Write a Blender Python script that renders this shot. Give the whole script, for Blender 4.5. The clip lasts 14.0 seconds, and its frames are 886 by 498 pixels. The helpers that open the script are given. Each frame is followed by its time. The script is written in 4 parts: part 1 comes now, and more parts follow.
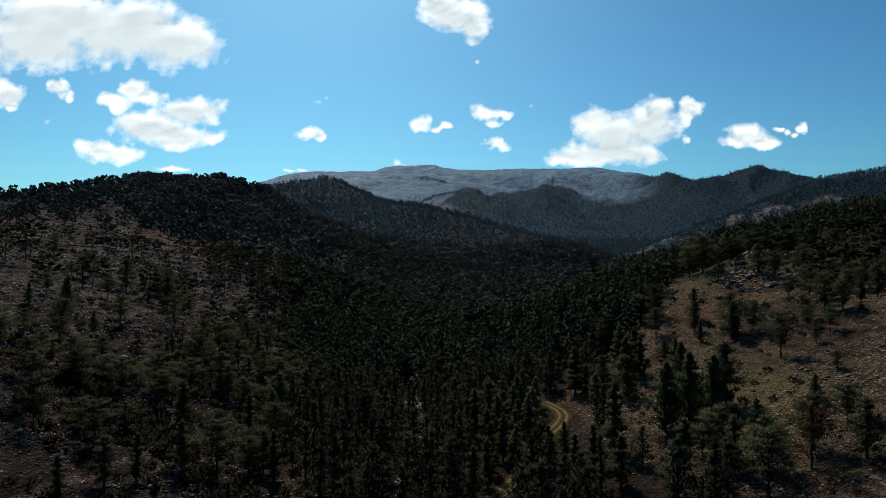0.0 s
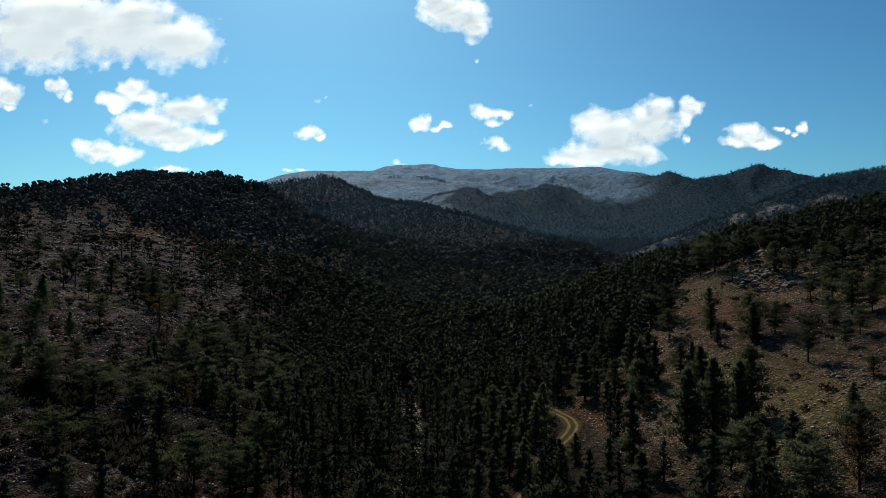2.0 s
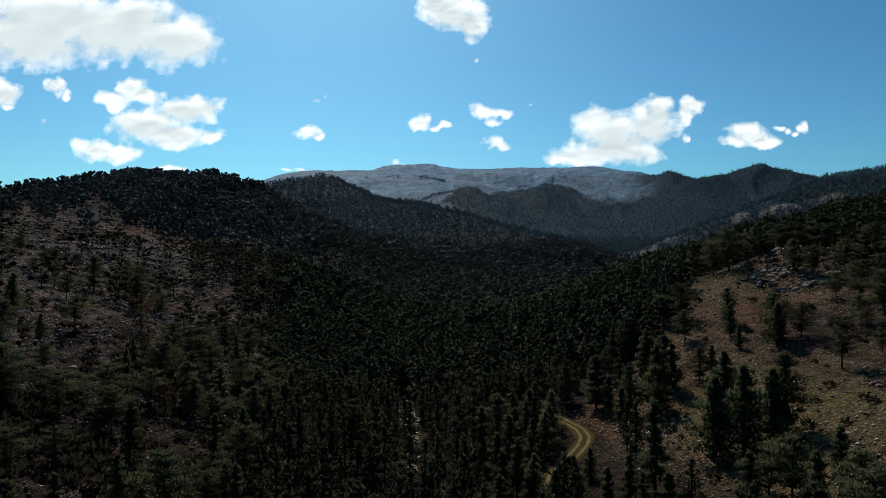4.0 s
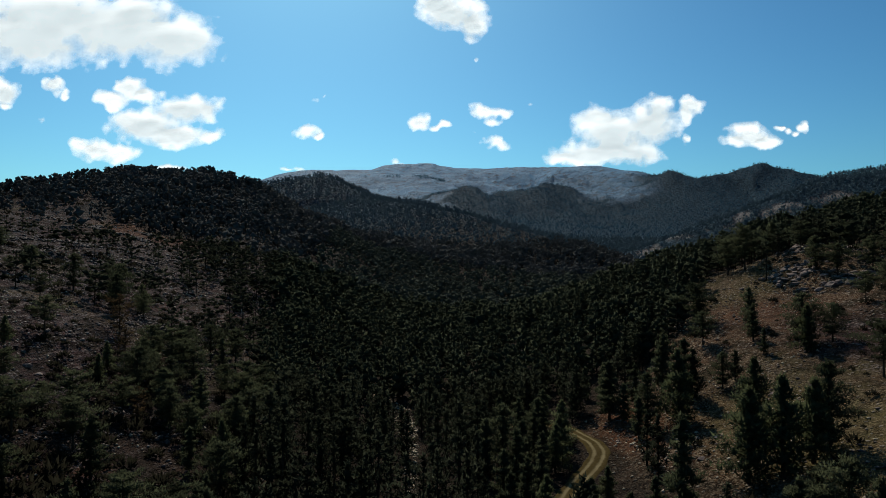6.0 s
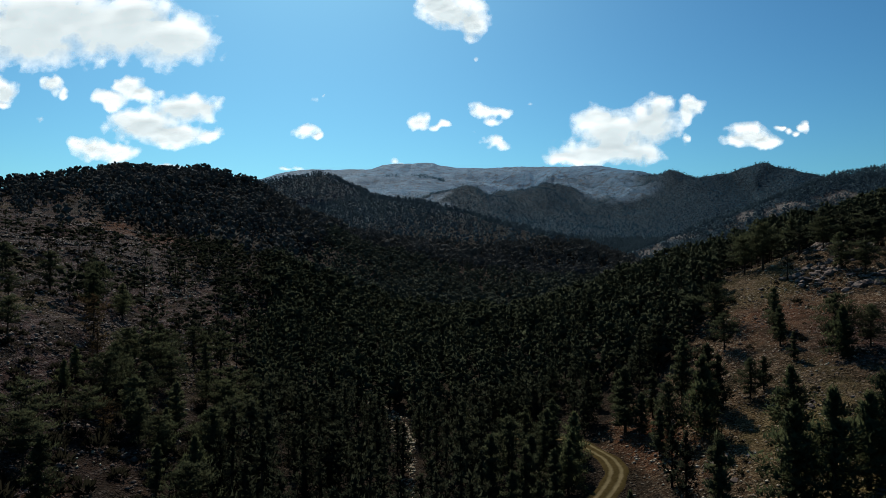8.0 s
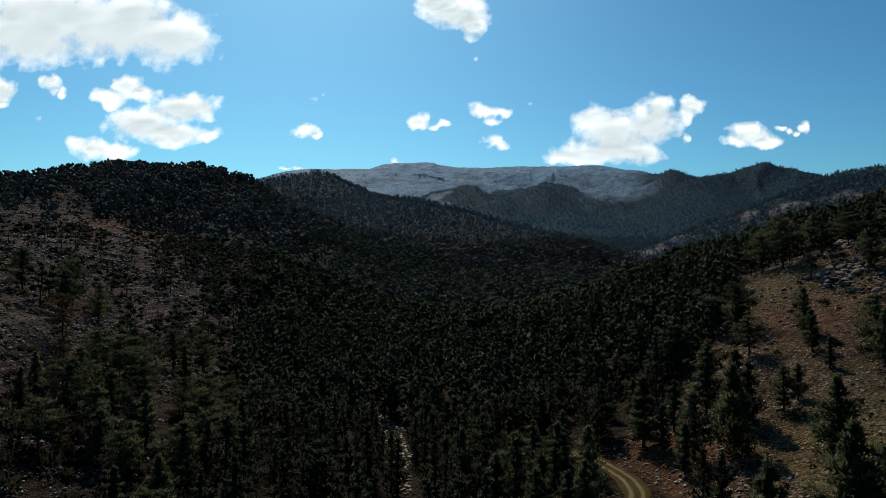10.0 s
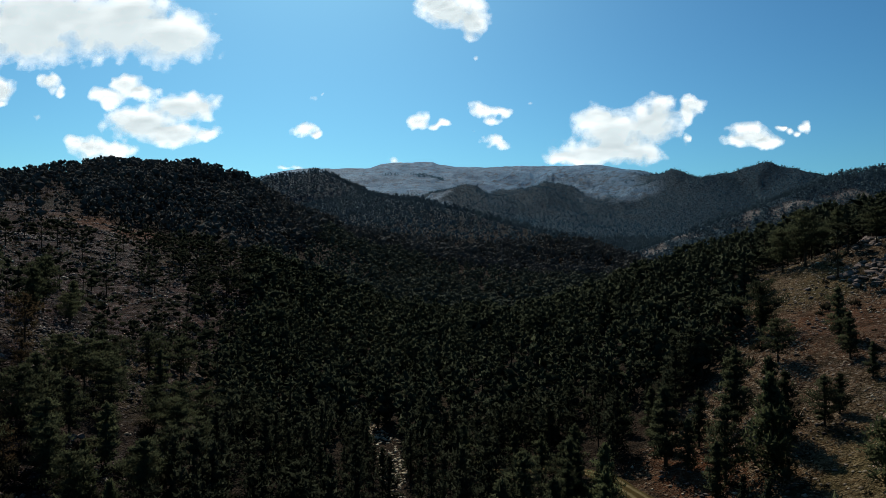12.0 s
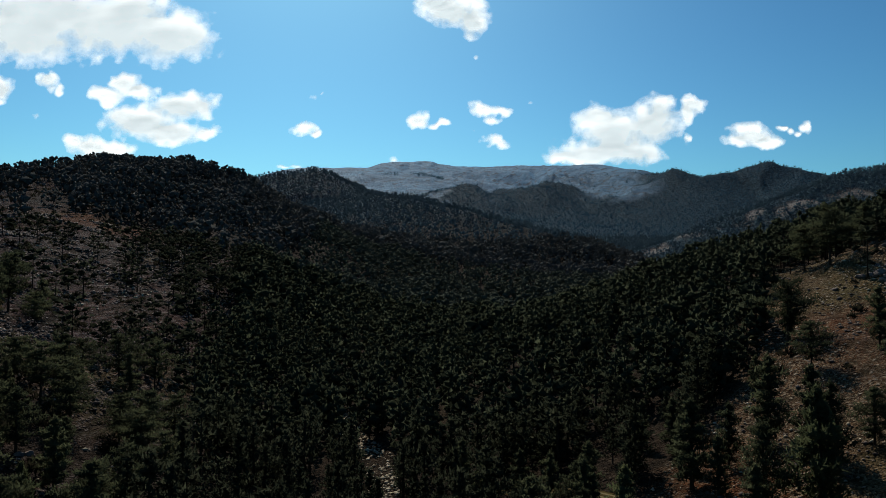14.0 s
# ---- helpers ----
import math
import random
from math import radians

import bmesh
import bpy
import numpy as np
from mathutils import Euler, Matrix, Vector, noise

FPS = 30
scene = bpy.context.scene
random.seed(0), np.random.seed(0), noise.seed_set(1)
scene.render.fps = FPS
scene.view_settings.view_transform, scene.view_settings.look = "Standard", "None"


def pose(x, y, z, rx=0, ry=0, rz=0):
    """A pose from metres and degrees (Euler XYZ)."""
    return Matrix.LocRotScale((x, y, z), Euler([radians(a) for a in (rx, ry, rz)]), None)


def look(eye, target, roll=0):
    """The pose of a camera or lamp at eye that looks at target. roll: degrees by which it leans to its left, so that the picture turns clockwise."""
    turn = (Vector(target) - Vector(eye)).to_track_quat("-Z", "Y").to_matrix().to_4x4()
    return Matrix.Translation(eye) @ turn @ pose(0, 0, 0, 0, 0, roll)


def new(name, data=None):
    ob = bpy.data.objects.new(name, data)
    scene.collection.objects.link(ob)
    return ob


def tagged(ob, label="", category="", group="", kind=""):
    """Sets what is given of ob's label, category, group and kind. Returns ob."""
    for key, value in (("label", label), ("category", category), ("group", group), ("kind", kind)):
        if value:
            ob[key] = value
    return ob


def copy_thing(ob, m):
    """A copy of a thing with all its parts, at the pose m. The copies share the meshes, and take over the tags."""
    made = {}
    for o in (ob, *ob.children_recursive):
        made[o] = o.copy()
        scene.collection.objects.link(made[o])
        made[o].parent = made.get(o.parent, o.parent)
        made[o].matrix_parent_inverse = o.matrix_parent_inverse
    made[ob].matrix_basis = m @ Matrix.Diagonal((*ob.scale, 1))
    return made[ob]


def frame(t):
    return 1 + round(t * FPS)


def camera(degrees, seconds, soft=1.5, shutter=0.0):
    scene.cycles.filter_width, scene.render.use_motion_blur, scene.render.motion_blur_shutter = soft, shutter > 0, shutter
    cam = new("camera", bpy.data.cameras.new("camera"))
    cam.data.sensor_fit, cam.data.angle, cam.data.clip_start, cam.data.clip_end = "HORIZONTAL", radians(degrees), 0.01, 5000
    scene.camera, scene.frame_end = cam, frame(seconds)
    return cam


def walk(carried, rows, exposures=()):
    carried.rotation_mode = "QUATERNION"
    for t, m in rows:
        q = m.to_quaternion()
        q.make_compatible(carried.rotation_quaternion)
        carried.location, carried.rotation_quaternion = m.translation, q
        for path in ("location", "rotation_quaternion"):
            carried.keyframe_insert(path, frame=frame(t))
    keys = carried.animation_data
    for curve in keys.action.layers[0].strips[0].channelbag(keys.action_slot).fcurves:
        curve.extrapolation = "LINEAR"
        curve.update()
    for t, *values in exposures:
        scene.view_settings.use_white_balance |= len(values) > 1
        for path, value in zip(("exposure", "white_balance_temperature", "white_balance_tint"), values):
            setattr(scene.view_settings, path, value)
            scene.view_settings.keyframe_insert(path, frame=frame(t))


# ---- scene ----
# ---------------------------------------------------------------- camera
cam = camera(68, 14.0, soft=0.55)


def aim(x, y, z, yaw, pitch, roll):
    """Eye in metres; yaw to the left, pitch up and roll in degrees."""
    a, b = radians(yaw), radians(pitch)
    way = Vector((-math.sin(a) * math.cos(b), math.cos(a) * math.cos(b), math.sin(b)))
    return look((x, y, z), Vector((x, y, z)) + 1000 * way, roll)


walk(cam, [
    (0.0, aim(0.00, 0.00, 45.00, 0.000, 2.000, 0.000)),
    (2.0, aim(-0.25, 11.03, 44.70, -0.044, 1.987, -0.011)),
    (4.0, aim(-0.47, 22.64, 44.38, -0.088, 1.984, -0.004)),
    (6.0, aim(-0.61, 34.67, 44.04, -0.131, 1.988, 0.021)),
    (8.0, aim(-0.65, 46.97, 43.68, -0.172, 1.994, 0.064)),
    (10.0, aim(-0.53, 59.39, 43.28, -0.209, 1.999, 0.124)),
    (12.0, aim(-0.23, 71.79, 42.84, -0.239, 2.000, 0.202)),
    (14.0, aim(0.29, 84.00, 42.36, -0.263, 1.991, 0.299)),
])

# ---------------------------------------------------------------- sky and sun
SUN_TURN, SUN_UP = -13.0, 48.0      # degrees: to the left of the way ahead, above the horizon
world = bpy.data.worlds.new("sky")
scene.world = world
world.use_nodes = True
wt = world.node_tree
sky = wt.nodes.new("ShaderNodeTexSky")
sky.sky_type = "NISHITA"
sky.sun_disc = False
sky.sun_elevation = radians(SUN_UP)
sky.sun_rotation = radians(SUN_TURN)
sky.altitude = 900
sky.air_density, sky.dust_density, sky.ozone_density = 1.1, 2.4, 3.6
deep = wt.nodes.new("ShaderNodeMix")            # the clear mountain air's deep cyan blue
deep.data_type, deep.blend_type = "RGBA", "MULTIPLY"
deep.inputs[0].default_value = 1.0
deep.inputs[7].default_value = (0.530, 0.965, 0.895, 1)
level = wt.nodes.new("ShaderNodeVectorMath")
level.operation = "MULTIPLY"
level.inputs[1].default_value = (1 / 5.8, 1 / 5.8, 1 / 5.8)
richer = wt.nodes.new("ShaderNodeGamma")
richer.inputs[1].default_value = 1.6
wt.links.new(sky.outputs[0], level.inputs[0])
wt.links.new(level.outputs[0], richer.inputs[0])
wt.links.new(richer.outputs[0], deep.inputs[6])
wt.links.new(deep.outputs[2], wt.nodes["Background"].inputs[0])
wt.nodes["Background"].inputs[1].default_value = 0.126 * 5.8

sun = new("sun", bpy.data.lights.new("sun", "SUN"))
sun.data.energy, sun.data.angle, sun.data.color = 4.7, radians(0.55), (1.0, 0.91, 0.79)
a, b = radians(SUN_TURN), radians(SUN_UP)
toward = Vector((math.sin(a) * math.cos(b), math.cos(a) * math.cos(b), math.sin(b)))
sun.matrix_world = look(toward * 900, (0, 0, 0))
scene.view_settings.exposure = -0.55
# ---------------------------------------------------------------- the lie of the land
def lattice(ix, iy, seed):
    n = (ix.astype(np.int64) * 374761393 + iy.astype(np.int64) * 668265263 + seed * 974634541) & 0x7FFFFFFF
    n = ((n ^ (n >> 13)) * 1274126177) & 0x7FFFFFFF
    n = ((n ^ (n >> 16)) * 1103515245) & 0x7FFFFFFF
    return ((n >> 8) & 0xFFFF) / 65535.0 * 2 - 1


def grain(x, y, size, seed=0):
    """Smooth noise between -1 and 1 with bumps of that size."""
    u, v = np.asarray(x, float) / size, np.asarray(y, float) / size
    iu, iv = np.floor(u), np.floor(v)
    fu, fv = u - iu, v - iv
    fu, fv = fu * fu * fu * (fu * (fu * 6 - 15) + 10), fv * fv * fv * (fv * (fv * 6 - 15) + 10)
    a, b = lattice(iu, iv, seed), lattice(iu + 1, iv, seed)
    c, d = lattice(iu, iv + 1, seed), lattice(iu + 1, iv + 1, seed)
    return (a * (1 - fu) + b * fu) * (1 - fv) + (c * (1 - fu) + d * fu) * fv


def rough(x, y, size, octaves, seed=0):
    total = 0
    for n in range(octaves):
        total = total + grain(x + 17.3 * n, y - 9.1 * n, size / 2**n, seed + n) / 2**n
    return total


# crest lines (x, y, height), and how the flanks fall: slope near the crest, how far it reaches, slope below
LEFT_SPUR = [(-270, -400, 70), (-262, 60, 72), (-262, 320, 76)], 0.25, 150, 0.45
LEFT_HILL = [(-660, 560, 99), (-520, 610, 111), (-438, 650, 121), (-388, 690, 132), (-320, 712, 143), (-240, 728, 144), (-200, 732, 132), (-150, 745, 105), (-95, 765, 82)], 0.27, 300, 0.42
LEFT_SHOULDER = [(-330, 500, 90), (-286, 472, 82), (-225, 448, 74), (-190, 436, 69), (-160, 400, 58)], 0.20, 60, 0.42
NEAR_RIGHT = [(175, -300, 40), (150, 70, 40), (163, 155, 53), (188, 300, 70), (280, 420, 80), (420, 560, 98)], 0.30, 85, 0.40
MIDDLE_HILL = [(-420, 1480, 200), (-300, 1390, 226), (-240, 1345, 241), (-140, 1265, 188), (-29, 1060, 147), (51, 960, 119), (117, 880, 95), (163, 800, 71), (205, 720, 38)], 0.245, 330, 0.35
STREAK_RIDGE = [(270, 1130, 60), (430, 1100, 122), (540, 1095, 163), (690, 1180, 212), (815, 1240, 236), (1200, 1200, 330)], 0.32, 300, 0.45
PEAK_RIDGE = [(1500, 1700, 330), (1150, 1860, 305), (1035, 1935, 338), (1003, 1990, 366), (980, 2015, 378), (955, 2025, 373), (880, 2050, 337), (770, 2020, 325), (733, 2120, 357), (745, 2540, 417)], 0.42, 500, 0.3
HIGH_RIDGE = [(-1500, 3500, 480), (-988, 3640, 540), (-890, 3610, 578), (-760, 3580, 594), (-546, 3490, 588), (-300, 3390, 576), (-205, 3340, 592), (-66, 3340, 588)], 0.30, 900, 0.2
HIGH_RIDGE_EAST = [(-66, 3340, 583), (45, 3290, 552), (260, 3190, 545), (402, 3040, 527), (540, 2900, 505), (646, 2757, 489), (745, 2540, 427)], 0.34, 700, 0.2
SPUR_DARK = [(500, 2850, 430), (405, 2500, 372), (330, 2340, 347), (312, 2180, 308), (335, 2000, 240), (330, 1690, 140)], 0.22, 110, 0.42
SPUR_ROCKY = [(-60, 2650, 330), (83, 2140, 312), (130, 1900, 225), (215, 1600, 130)], 0.28, 80, 0.42
BENCH = [(-470, 2840, 395), (-317, 2790, 425), (-180, 2780, 434), (-57, 2780, 441), (40, 2800, 404), (120, 2860, 355)], 0.40, 160, 0.3
FAR_LEFT = [(-1700, 900, 260), (-900, 1300, 210), (-600, 2000, 230), (-500, 2600, 330)], 0.25, 300, 0.3
CRESTS = [LEFT_SPUR, LEFT_HILL, LEFT_SHOULDER, NEAR_RIGHT, MIDDLE_HILL, STREAK_RIDGE, PEAK_RIDGE, HIGH_RIDGE, HIGH_RIDGE_EAST, SPUR_DARK, SPUR_ROCKY, BENCH, FAR_LEFT]

ROAD = [(-30, -160), (-12, -60), (-6, 20), (-2, 60), (2, 92), (7, 110), (13, 122), (17, 131), (19, 140), (22.5, 147), (26.5, 152.5), (29, 158), (29, 164), (27.5, 170), (26, 176), (22, 183), (15, 187), (9, 189)]
STREAM = [(-50, -160), (-24, -20), (-14, 60), (-9, 120), (-6, 150), (-7, 180), (-9, 197), (-12, 214), (-19.5, 230), (-24, 241), (-24, 270), (-5, 330), (10, 420), (20, 520)]



def along(line, x, y):
    """Distance to a line of (x, y) or (x, y, z) points, and the height there."""
    best, high = np.full(np.shape(x), 1e9), np.zeros(np.shape(x))
    for p, q in zip(line[:-1], line[1:]):
        dx, dy = q[0] - p[0], q[1] - p[1]
        s = np.clip(((x - p[0]) * dx + (y - p[1]) * dy) / (dx * dx + dy * dy), 0, 1)
        d = np.hypot(x - p[0] - s * dx, y - p[1] - s * dy)
        near = d < best
        best = np.where(near, d, best)
        if len(p) > 2:
            high = np.where(near, p[2] + s * (q[2] - p[2]), high)
    return best, high


def valley(y):
    """The height of the valley's floor."""
    return np.interp(y, [-600, 200, 330, 620, 900, 1400, 2000, 3000, 4800], [5, 7, 10, 30, 42, 95, 130, 250, 380])


def broad(x, y):
    soft = 5 + np.clip(y, 0, 3000) / 260
    parts = [valley(y)]
    for line, top, reach, low in CRESTS:
        d, z = along(line, x, y)
        e = np.sqrt(d * d + (8 + z * 0.02) ** 2) - (8 + z * 0.02)
        parts.append(z - top * np.minimum(e, reach) - low * np.maximum(e - reach, 0))
    top = np.maximum.reduce(parts)
    return top + soft * np.log(sum(np.exp((p - top) / soft) for p in parts)) - soft * 0.25


ROAD_BED = [(x, y, float(broad(np.array(float(x)), np.array(float(y)))) - 0.2) for x, y in ROAD]


def height(x, y):
    """The height of the ground."""
    x, y = np.asarray(x, float), np.asarray(y, float)
    far = np.clip((y - 300) / 1500, 0, 1)
    z = broad(x, y)
    over = np.clip((z - valley(y)) / 12, 0, 1)
    z = z + over * (1 - far) * (1.6 * rough(x, y, 38, 3, 5) + 3.0 * grain(x, y, 90, 9))
    z = z + 8.5 * np.exp(-((x - 113) / 20) ** 2 - ((y - 241) / 20) ** 2)
    crest, _ = along(HIGH_RIDGE_EAST[0], x, y)
    top, _ = along(HIGH_RIDGE[0], x, y)
    flank = 0.35 + 0.65 * np.clip((np.minimum(crest, top) - 30) / 200, 0, 1) * np.clip((y - 1500) / 500, 0, 1)
    z = z + over * far * flank * (11 * rough(x, y, 260, 3, 21) - 11 * np.abs(rough(x * 1.6, y * 0.6, 130, 3, 33)) + 5)
    z = z + np.clip((crest - 25) / 260, 0, 1) * np.exp(-((crest / 520) ** 2)) * np.clip((y - 2200) / 250, 0, 1) * np.clip((x - 20) / 250, 0, 1) * (16 - 58 * np.abs(rough(x * 1.3 + 0.5 * y, y * 0.35, 95, 4, 37)))
    near = np.clip((450 - y) / 250, 0, 1)
    ledge = 1 - np.abs(grain(x * 0.6 + 0.4 * z, y * 0.5 + 1.4 * z, 9, 41))
    z = z + near * over * ((0.9 + 0.8 * (x < 0)) * ledge**3 + 0.3 * rough(x, y, 3.2, 2, 51))
    road, level = along(ROAD_BED, x, y)
    bed, _ = along(STREAM, x, y)
    flat = np.clip((8.0 - road) / 5.2, 0, 1)
    flat = flat * flat * (3 - 2 * flat)
    z = z * (1 - flat) + flat * level
    return z - 1.2 * np.exp(-((bed / 4.0) ** 2)) * (y < 560) * (1 - flat)
# ---------------------------------------------------------------- materials
class Nodes:
    """A material's nodes, laid one by one."""

    def __init__(self, name):
        self.material = bpy.data.materials.new(name)
        self.material.use_nodes = True
        self.tree = self.material.node_tree
        self.tree.nodes.clear()

    def add(self, kind, inputs=(), **settings):
        node = self.tree.nodes.new("ShaderNode" + kind)
        if "operation" in settings:
            node.operation = settings["operation"]
        if "data_type" in settings:
            node.data_type = settings["data_type"]
        if "attribute_name" in settings:
            node.attribute_name = settings["attribute_name"]
        if "feature" in settings:
            node.feature = settings["feature"]
        if "blend_type" in settings:
            node.blend_type = settings["blend_type"]
        for key, value in dict(inputs).items():
            if isinstance(value, bpy.types.NodeSocket):
                self.tree.links.new(value, node.inputs[key])
            else:
                node.inputs[key].default_value = value
        return node

    def place(self):
        return self.add("NewGeometry").outputs["Position"]

    def noise(self, size, detail=4.0, stretch=(1, 1, 1), rough=0.55):
        scaled = self.add("VectorMath", {0: self.place(), 1: tuple(s / size for s in stretch)}, operation="MULTIPLY").outputs[0]
        return self.add("TexNoise", {"Vector": scaled, "Scale": 1.0, "Detail": detail, "Roughness": rough}).outputs["Fac"]

    def step(self, value, low, high):
        return self.add("MapRange", {"Value": value, "From Min": low, "From Max": high}).outputs["Result"]

    def mix(self, factor, one, two):
        node = self.add("Mix", {"Factor": factor}, data_type="RGBA")
        for slot, colour in ((6, one), (7, two)):
            if isinstance(colour, bpy.types.NodeSocket):
                self.tree.links.new(colour, node.inputs[slot])
            else:
                node.inputs[slot].default_value = (*colour, 1)
        return node.outputs[2]

    def math(self, operation, one, two):
        return self.add("Math", {0: one, 1: two}, operation=operation).outputs[0]

    def value(self, name):
        return self.add("Attribute", attribute_name=name).outputs["Fac"]

    def bump(self, heights, distance, strength=1.0):
        return self.add("Bump", {"Height": heights, "Distance": distance, "Strength": strength}).outputs["Normal"]

    def finish(self, shader):
        self.add("OutputMaterial", {"Surface": shader})
        return self.material


def ground_material():
    n = Nodes("hillside soil and limestone")
    wood, bare, red, grass = n.value("wooded"), n.value("bare_rock"), n.value("red_soil"), n.value("grassy")
    patch, fine, pebble, veins = n.noise(22, 5), n.noise(2.4, 6), n.noise(0.55, 4), n.noise(60, 6, (1, 1, 3))
    bent = n.add("VectorMath", {0: n.place(), 1: n.add("VectorMath", {0: n.add("TexNoise", {"Vector": n.place(), "Scale": 1.3, "Detail": 2.0}).outputs["Color"], 1: (0.6, 0.6, 0.6)}, operation="MULTIPLY").outputs[0]}, operation="ADD").outputs[0]
    rubble = n.add("TexVoronoi", {"Vector": bent, "Scale": 1.25})
    gravel = n.add("TexVoronoi", {"Vector": bent, "Scale": 3.1})
    lump = n.add("SeparateColor", {0: rubble.outputs["Color"]}).outputs[0]
    grit = n.add("SeparateColor", {0: gravel.outputs["Color"]}).outputs[1]
    soil = n.mix(n.step(fine, 0.38, 0.62), (0.0110, 0.0066, 0.0036), (0.128, 0.078, 0.043))
    # grey stony soil, made darker for ledge shadows and mauve for backlit haze
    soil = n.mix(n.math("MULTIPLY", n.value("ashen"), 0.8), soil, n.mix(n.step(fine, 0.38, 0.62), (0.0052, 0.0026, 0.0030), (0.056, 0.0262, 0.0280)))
    soil = n.mix(red, soil, n.mix(fine, (0.052, 0.0200, 0.0096), (0.170, 0.073, 0.034)))
    soil = n.mix(n.math("MULTIPLY", n.step(grit, 0.40, 0.75), 0.85), soil, n.mix(n.step(grit, 0.4, 1.0), (0.044, 0.032, 0.022), n.mix(n.value("ashen"), (0.275, 0.205, 0.135), (0.098, 0.062, 0.068))))
    soil = n.mix(n.math("MULTIPLY", n.step(n.noise(5.5, 5), 0.48, 0.60), 0.70), soil, n.mix(fine, (0.0118, 0.0104, 0.0052), (0.033, 0.027, 0.0148)))
    soil = n.mix(n.math("MULTIPLY", grass, n.step(patch, 0.3, 0.6)), soil, n.mix(n.math("MULTIPLY", n.math("ADD", fine, grit), 0.5), (0.034, 0.026, 0.010), (0.230, 0.180, 0.078)))
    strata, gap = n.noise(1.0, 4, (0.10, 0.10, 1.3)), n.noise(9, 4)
    # dark bands painted in as the shadows below the ledges
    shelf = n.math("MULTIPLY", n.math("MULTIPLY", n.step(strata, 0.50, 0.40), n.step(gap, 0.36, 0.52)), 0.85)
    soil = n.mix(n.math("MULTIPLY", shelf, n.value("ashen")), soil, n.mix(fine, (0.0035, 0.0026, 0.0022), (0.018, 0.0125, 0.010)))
    edge = n.math("MULTIPLY", n.math("MULTIPLY", n.step(strata, 0.54, 0.60), n.step(pebble, 0.42, 0.56)), n.value("ashen"))
    soil = n.mix(n.math("MULTIPLY", edge, 0.8), soil, n.mix(n.step(pebble, 0.4, 0.65), (0.040, 0.032, 0.030), (0.240, 0.195, 0.178)))
    stone = n.mix(n.step(pebble, 0.35, 0.7), (0.125, 0.098, 0.070), (0.390, 0.315, 0.235))
    stone = n.mix(n.math("MULTIPLY", n.value("ashen"), 0.8), stone, n.mix(n.step(pebble, 0.35, 0.75), (0.042, 0.031, 0.033), (0.220, 0.160, 0.168)))
    strewn = n.step(n.math("ADD", lump, n.math("MULTIPLY", n.math("SUBTRACT", patch, 0.5), 1.6)), 0.66, 0.80)
    solid = n.step(rubble.outputs["Distance"], 0.42, 0.25)
    col = n.mix(n.math("MULTIPLY", strewn, solid), soil, stone)
    col = n.mix(n.math("MULTIPLY", n.step(red, 0.45, 1.0), 0.75), col, n.mix(n.step(fine, 0.35, 0.65), (0.050, 0.017, 0.0085), (0.150, 0.060, 0.030)))
    # dark floor of the woods, also laid over the brake as painted shade
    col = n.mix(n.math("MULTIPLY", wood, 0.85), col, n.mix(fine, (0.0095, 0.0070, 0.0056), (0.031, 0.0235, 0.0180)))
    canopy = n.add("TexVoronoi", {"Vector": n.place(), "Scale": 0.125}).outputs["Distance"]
    # far canopy ground: blue haze and dark gaps between crowns painted in
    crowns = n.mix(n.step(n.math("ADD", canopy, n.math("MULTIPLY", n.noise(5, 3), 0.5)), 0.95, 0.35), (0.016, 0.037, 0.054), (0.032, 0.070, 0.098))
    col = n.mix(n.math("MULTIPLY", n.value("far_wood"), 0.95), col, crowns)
    # far rock: the blue of aerial haze is put into the grey limestone
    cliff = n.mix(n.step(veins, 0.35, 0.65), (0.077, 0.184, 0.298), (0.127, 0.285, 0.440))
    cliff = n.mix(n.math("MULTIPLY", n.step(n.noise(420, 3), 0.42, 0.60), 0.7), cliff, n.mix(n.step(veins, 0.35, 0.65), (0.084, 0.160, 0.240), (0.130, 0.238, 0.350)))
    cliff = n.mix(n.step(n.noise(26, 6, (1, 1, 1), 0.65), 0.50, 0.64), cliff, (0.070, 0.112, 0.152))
    # brown rock near, haze-blue rock beyond
    haze_reach = n.step(n.add("SeparateXYZ", {0: n.place()}).outputs[1], 1350, 1800)
    cliff = n.mix(haze_reach, n.mix(n.step(fine, 0.35, 0.65), (0.085, 0.080, 0.079), (0.255, 0.232, 0.218)), cliff)
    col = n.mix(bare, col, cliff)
    relief = n.math("ADD", n.math("MULTIPLY", fine, 1.3), n.math("MULTIPLY", pebble, 0.5))
    relief = n.math("SUBTRACT", relief, n.math("MULTIPLY", n.math("MULTIPLY", rubble.outputs["Distance"], strewn), 0.9))
    relief = n.math("SUBTRACT", relief, n.math("MULTIPLY", gravel.outputs["Distance"], 0.35))
    relief = n.math("ADD", relief, n.math("MULTIPLY", n.math("MULTIPLY", strata, n.value("ashen")), 2.2))
    relief = n.math("SUBTRACT", relief, n.math("MULTIPLY", n.math("MULTIPLY", canopy, n.value("far_wood")), 3.0))
    relief = n.math("ADD", relief, n.math("MULTIPLY", n.math("MULTIPLY", veins, bare), 10.0))
    shine = n.math("ADD", 0.015, n.math("MULTIPLY", n.math("MULTIPLY", n.math("MULTIPLY", strewn, solid), n.math("SUBTRACT", 1.0, wood)), 0.12))
    shine = n.math("ADD", shine, n.math("MULTIPLY", bare, 0.04))
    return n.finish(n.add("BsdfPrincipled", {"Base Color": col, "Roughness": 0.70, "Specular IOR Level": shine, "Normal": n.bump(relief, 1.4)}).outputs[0])


